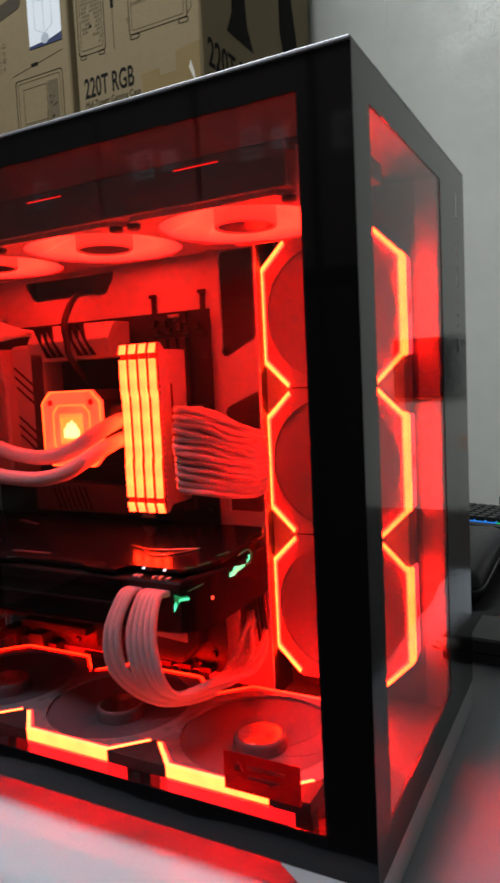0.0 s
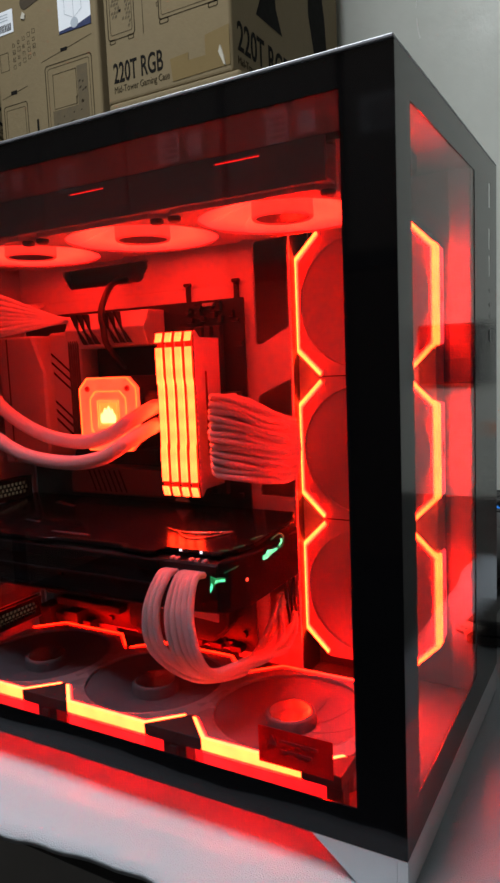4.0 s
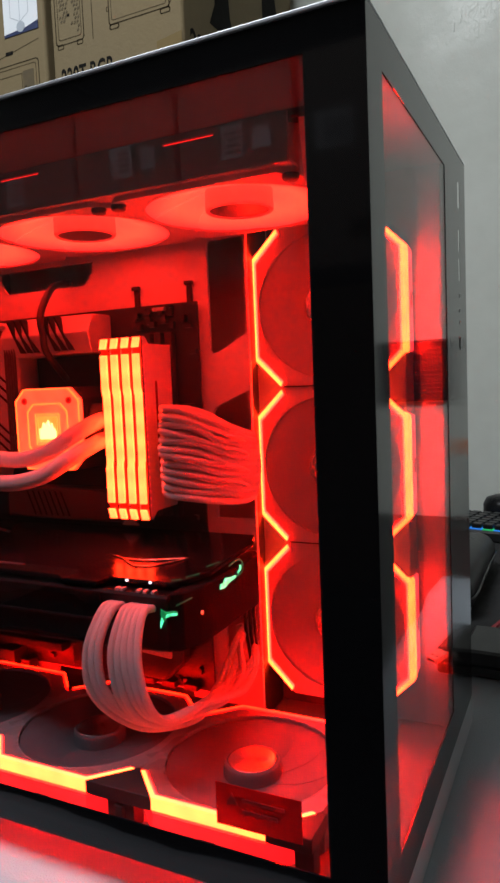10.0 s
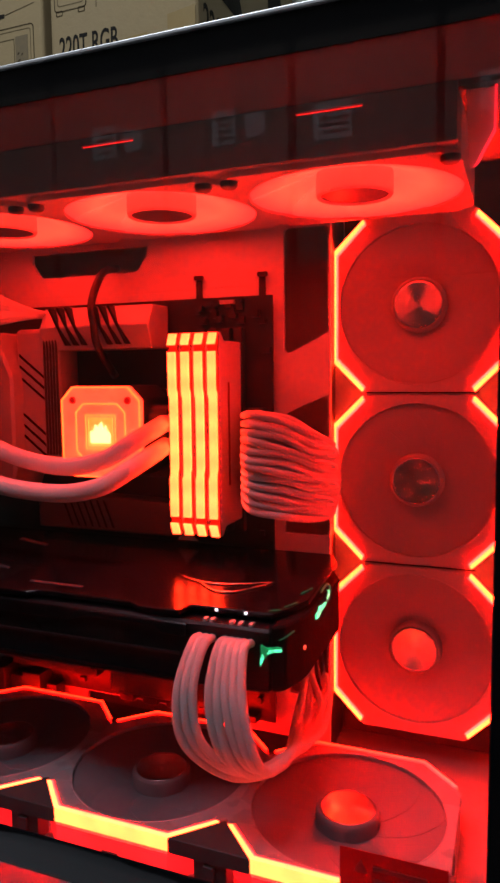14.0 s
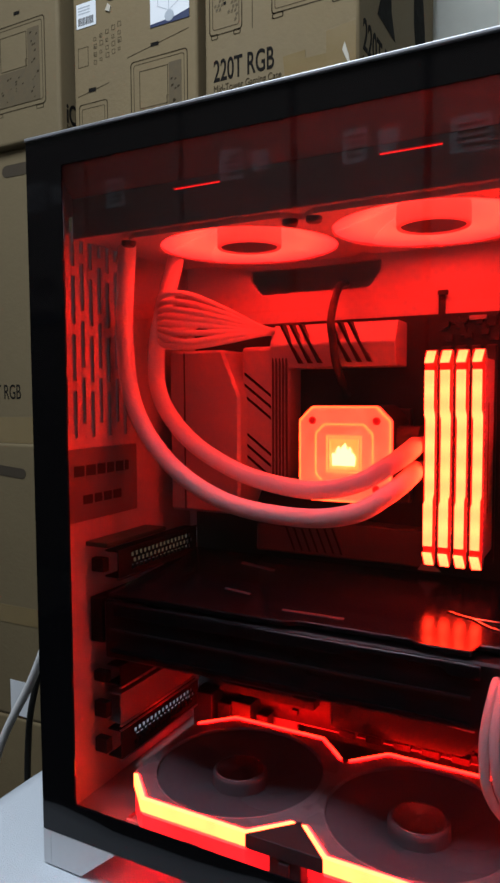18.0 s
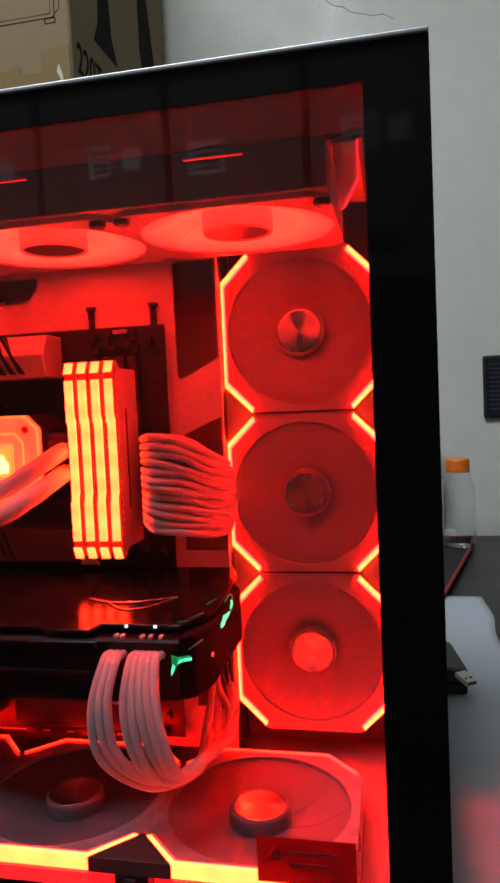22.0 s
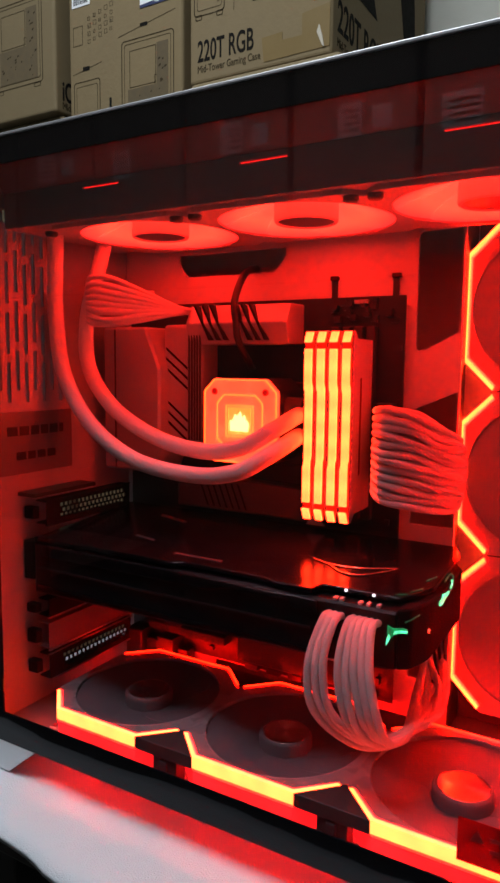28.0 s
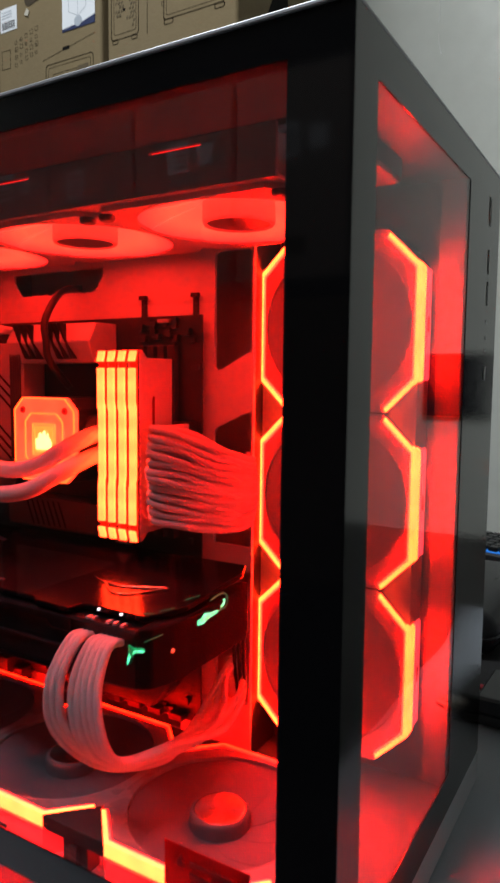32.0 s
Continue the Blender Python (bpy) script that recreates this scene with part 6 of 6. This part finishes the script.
carton("brown cardboard box on the floor", -1.3000, -1.0100, 0.650, 1.08, 0.0, 0.4095)
# boxes across the room, seen in the glass, in dimmed colours
# row carried on to the left to keep the reflection dark
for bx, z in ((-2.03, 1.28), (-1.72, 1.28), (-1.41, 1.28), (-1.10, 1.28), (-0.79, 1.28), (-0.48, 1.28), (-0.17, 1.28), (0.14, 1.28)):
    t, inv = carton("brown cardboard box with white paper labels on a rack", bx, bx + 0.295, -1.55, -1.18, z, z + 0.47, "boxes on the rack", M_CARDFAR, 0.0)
    m = inv @ Matrix(((-1, 0, 0, bx + 0.295), (0, 0, 1, -1.1797), (0, 1, 0, z), (0, 0, 0, 1)))
    ua, va, wa = 0.12 + 0.06 * rng.random(), 0.24 + 0.06 * rng.random(), 0.055 + 0.03 * rng.random()
    flat(t, "paper_label", rect(ua, ua + wa, va, va + 0.075), m, M_DULLPAPER, 0.0006, "white paper label")
    for v in (0.012, 0.026, 0.040, 0.054):
        flat(t, "label_line", rect(ua + 0.006, ua + wa - 0.006 - 0.02 * rng.random(), va + v, va + v + 0.006), m, M_INKSOFT, 0.0009)
    if rng.random() < 0.5:
        flat(t, "paper_label", rect(ua - 0.07, ua - 0.025, va + 0.01, va + 0.06), m, M_DULLPAPER, 0.0006, "white paper label")
    flat(t, "grip_hole", rect(0.105, 0.185, 0.060, 0.100), m, M_CARDDARK, 0.0005)
# unseen cartons added so the glass has something dark to reflect
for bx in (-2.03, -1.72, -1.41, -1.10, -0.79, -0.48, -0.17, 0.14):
    carton("dark carton added on the lower shelf to dim the reflection", bx, bx + 0.305, -1.55, -1.17, 0.58, 1.24, "cartons on the lower shelf", M_CARDDARK, 0.0)
rack = thing("storage_rack", "black metal storage rack holding cardboard boxes", "storage rack", (-0.35, -1.37, 0))
part("shelf", block(-1.72, 0.82, -0.20, 0.20, 1.245, 1.2795), M_BLACKPLASTIC, rack)
part("shelf", block(-1.72, 0.82, -0.20, 0.20, 0.545, 0.58), M_BLACKPLASTIC, rack)
for x in (-1.70, -0.80, 0.80):
    for y in (-0.18, 0.18):
        part("post", block(x - 0.018, x + 0.018, y - 0.018, y + 0.018, 0.0, 1.244), M_BLACKPLASTIC, rack)

# ---- things on the desk behind ----
mat_poly = [(-0.40, 0.590), (-0.022, 0.425), (0.045, 0.6846), (0.1212, 1.0156), (0.128, 1.075), (-0.36, 1.13)]
mat = thing("desk_mat", "black cloth desk mat with a red stitched edge", "desk mat", (-0.1, 0.8, 0.7515))
mb = prism([(x + 0.1, y - 0.8) for x, y in mat_poly], "z", 0.0002, 0.0032)
part("cloth", mb, M_MAT, mat)
edge = [(x + 0.1, y - 0.8, 0.0030) for x, y in mat_poly]
for a, b2 in zip(edge, edge[1:] + edge[:1]):
    part("red_edge", tube([a, tuple((p + q) / 2 for p, q in zip(a, b2)), b2], 0.0030, 6, 1), M_REDCLOTH, mat, "red stitched edge")


def bottle(x, y, z, r, h, cap, label, body):
    t = thing("plastic_bottle", label, "bottle", (x, y, z))
    w = 0.0006
    outer = [(0.0, 0.002), (r * 0.55, 0.001), (r * 0.85, 0.0), (r, 0.005), (r, h * 0.30), (r * 0.985, h * 0.31), (r, h * 0.32), (r, h * 0.62), (r * 0.97, h * 0.68), (r * 0.80, h * 0.79), (r * 0.66, h * 0.845), (r * 0.64, h * 0.90)]
    part("body", lathe(outer + [(p - w, q + w * 0.5) for p, q in outer[:0:-1]] + [(0.0, 0.0026)], "z", (0, 0, 0), 36), body, t, "clear thin plastic", True)
    part("cap", lathe([(0.0, h * 0.865), (r * 0.70, h * 0.865), (r * 0.72, h * 0.875), (r * 0.72, h * 0.985), (r * 0.68, h), (0.0, h)], "z", (0, 0, 0), 32), cap, t)
    part("neck_ring", lathe([(r * 0.66, h * 0.845), (r * 0.74, h * 0.848), (r * 0.74, h * 0.858), (r * 0.66, h * 0.860)], "z", (0, 0, 0), 32), cap, t)
    return t


bottle(0.0960, 1.000, 0.7550, 0.0300, 0.162, M_ORANGE, "empty clear plastic bottle with an orange screw cap", M_CLEAR)
wb = bottle(0.0420, 1.108, 0.7545, 0.0290, 0.200, M_PAPER, "clear water bottle with a blue paper band", M_CLEAR)
part("paper_band", lathe([(0.0293, 0.060), (0.0297, 0.062), (0.0297, 0.110), (0.0293, 0.112)], "z", (0, 0, 0), 32), M_BLUELABEL, wb, "blue paper band", True)
drive = thing("external_drive", "flat black external drive box with a silver plug", "external drive", (0.008, 0.385, 0.7520))
part("shell", prism([(-0.028, -0.030), (0.0330, -0.033), (0.0348, -0.0305), (0.0255, 0.0385), (0.0225, 0.0410), (-0.026, 0.040)], "z", 0.0, 0.0260, 0.0022), M_BLACKPLASTIC, drive)
part("groove", prism([(-0.0285, -0.0304), (0.0335, -0.0334), (0.0337, -0.0320), (-0.0283, -0.0290)], "z", 0.010, 0.0125), M_GLOSSBLACK, drive)
turn = Matrix.Translation((0.0318, -0.0420, 0.0205)) @ Euler((0, radians(10), radians(-58))).to_matrix().to_4x4()
plug = part("plug", block(-0.0090, 0.0090, -0.0058, 0.0058, -0.0024, 0.0024, 0.0005), M_PLUG, drive, "silver plug")
plug.matrix_basis = turn
for y in (-0.0028, 0.0028):
    part("plug_hole", block(0.0020, 0.0046, y - 0.0011, y + 0.0011, 0.0018, 0.0026), M_CHIP, plug)
part("plug_mouth", block(0.0086, 0.0092, -0.0046, 0.0046, -0.0012, 0.0014), M_CHIP, plug)

kb = thing("keyboard", "black backlit keyboard on the desk mat", "keyboard")
part("base", prism([(-0.17, -0.065), (0.17, -0.065), (0.17, 0.065), (-0.17, 0.065)], "z", 0.0, 0.018, 0.003), M_BLACKPLASTIC, kb)
key = block(-0.0082, 0.0082, -0.0082, 0.0082, 0.0182, 0.0262, 0.0015, seg=1)
key_me = mesh_of("key", key, M_SATINBLACK)
keyb_me = mesh_of("key_light", block(-0.0088, 0.0088, -0.0088, 0.0088, 0.0181, 0.0198), M_KEYGLOW)
keyg_me = mesh_of("key_light", block(-0.0088, 0.0088, -0.0088, 0.0088, 0.0181, 0.0198), M_KEYGREEN)
for r in range(6):
    for c in range(17):
        x, y = -0.155 + c * 0.0194, -0.049 + r * 0.0194
        same_part("key", key_me, kb, Matrix.Translation((x, y, 0.0018)))
        same_part("key_light", keyg_me if (c + r) % 5 == 0 else keyb_me, kb, Matrix.Translation((x, y, 0.0)))
kb.matrix_basis = pose(-0.180, 0.985, 0.7550, 0, 0, -13)
solo("headphone_case", lathe([(0.0, 0.0), (0.034, 0.0), (0.040, 0.008), (0.040, 0.030), (0.034, 0.042), (0.020, 0.047), (0.0, 0.048)], "z", (-0.0500, 1.090, 0.7550), 28), M_SATINBLACK, "rounded glossy black case on the desk mat", "case", smooth=True)
bag = thing("black_pouch", "soft black pouch with a zip lying behind the computer", "pouch", (-0.115, 0.62, 0.7550))
pb = block(-0.085, 0.085, -0.13, 0.13, 0.0, 0.050, 0.022, seg=4)
for v in pb.verts:
    v.co.z += 0.004 * noise.noise(v.co * 30) * (v.co.z > 0.02)
part("body", pb, M_SATINBLACK, bag, smooth=True)
part("zip", tube([(0.070, -0.132, 0.024), (0.0865, -0.110, 0.026), (0.0868, 0.0, 0.028), (0.0865, 0.110, 0.026)], 0.0018, 6, 4), M_GLOSSBLACK, bag, smooth=True)
screen = thing("wall_screen", "small black screen showing faint text fixed to the wall", "screen", (0.235, 1.158, 1.0465))
part("bezel", block(-0.071, 0.075, -0.010, 0.0015, -0.063, 0.063, 0.004, seg=3), M_BLACKPLASTIC, screen)
part("panel", block(-0.066, 0.070, -0.0106, -0.0101, -0.058, 0.058), M_SCREEN, screen, "dark lit panel")
rng = random.Random(8)
for k in range(11):
    w = 0.02 + rng.random() * 0.06
    part("text_bar", block(-0.060, -0.060 + w, -0.0109, -0.0107, 0.045 - k * 0.009, 0.0464 - k * 0.009), M_SCREENTEXT, screen)
solo("white_paper", block(-0.055, 0.100, 1.1320, 1.157, 0.7436, 0.7560, 0.001), M_PAPER, "white paper strip along the wall at the desk's back", "paper strip")
solo("red_cable", tube([(-0.12, 0.455, 0.7550), (-0.05, 0.405, 0.7535), (-0.010, 0.400, 0.7530), (-0.004, 0.44, 0.7565)], 0.0022, 8, 5), M_REDCLOTH, "thin red cable on the desk", "cable", smooth=True)
# cables at the open end of the desk
solo("power_lead", tube([(-0.470, 0.215, 0.865), (-0.560, 0.235, 0.840), (-0.690, 0.285, 0.790), (-0.760, 0.300, 0.690), (-0.830, 0.300, 0.560), (-0.90, 0.31, 0.30), (-0.93, 0.32, 0.01)], 0.0055, 10, 7), M_WCABLE, "white power lead hanging down beside the desk", "cable", smooth=True)
solo("black_lead", tube([(-0.470, 0.225, 0.900), (-0.560, 0.250, 0.870), (-0.700, 0.310, 0.800), (-0.770, 0.320, 0.680), (-0.790, 0.320, 0.550), (-0.80, 0.33, 0.25), (-0.82, 0.34, 0.01)], 0.0042, 10, 7), M_BCABLE, "black power lead hanging down beside the desk", "cable", smooth=True)
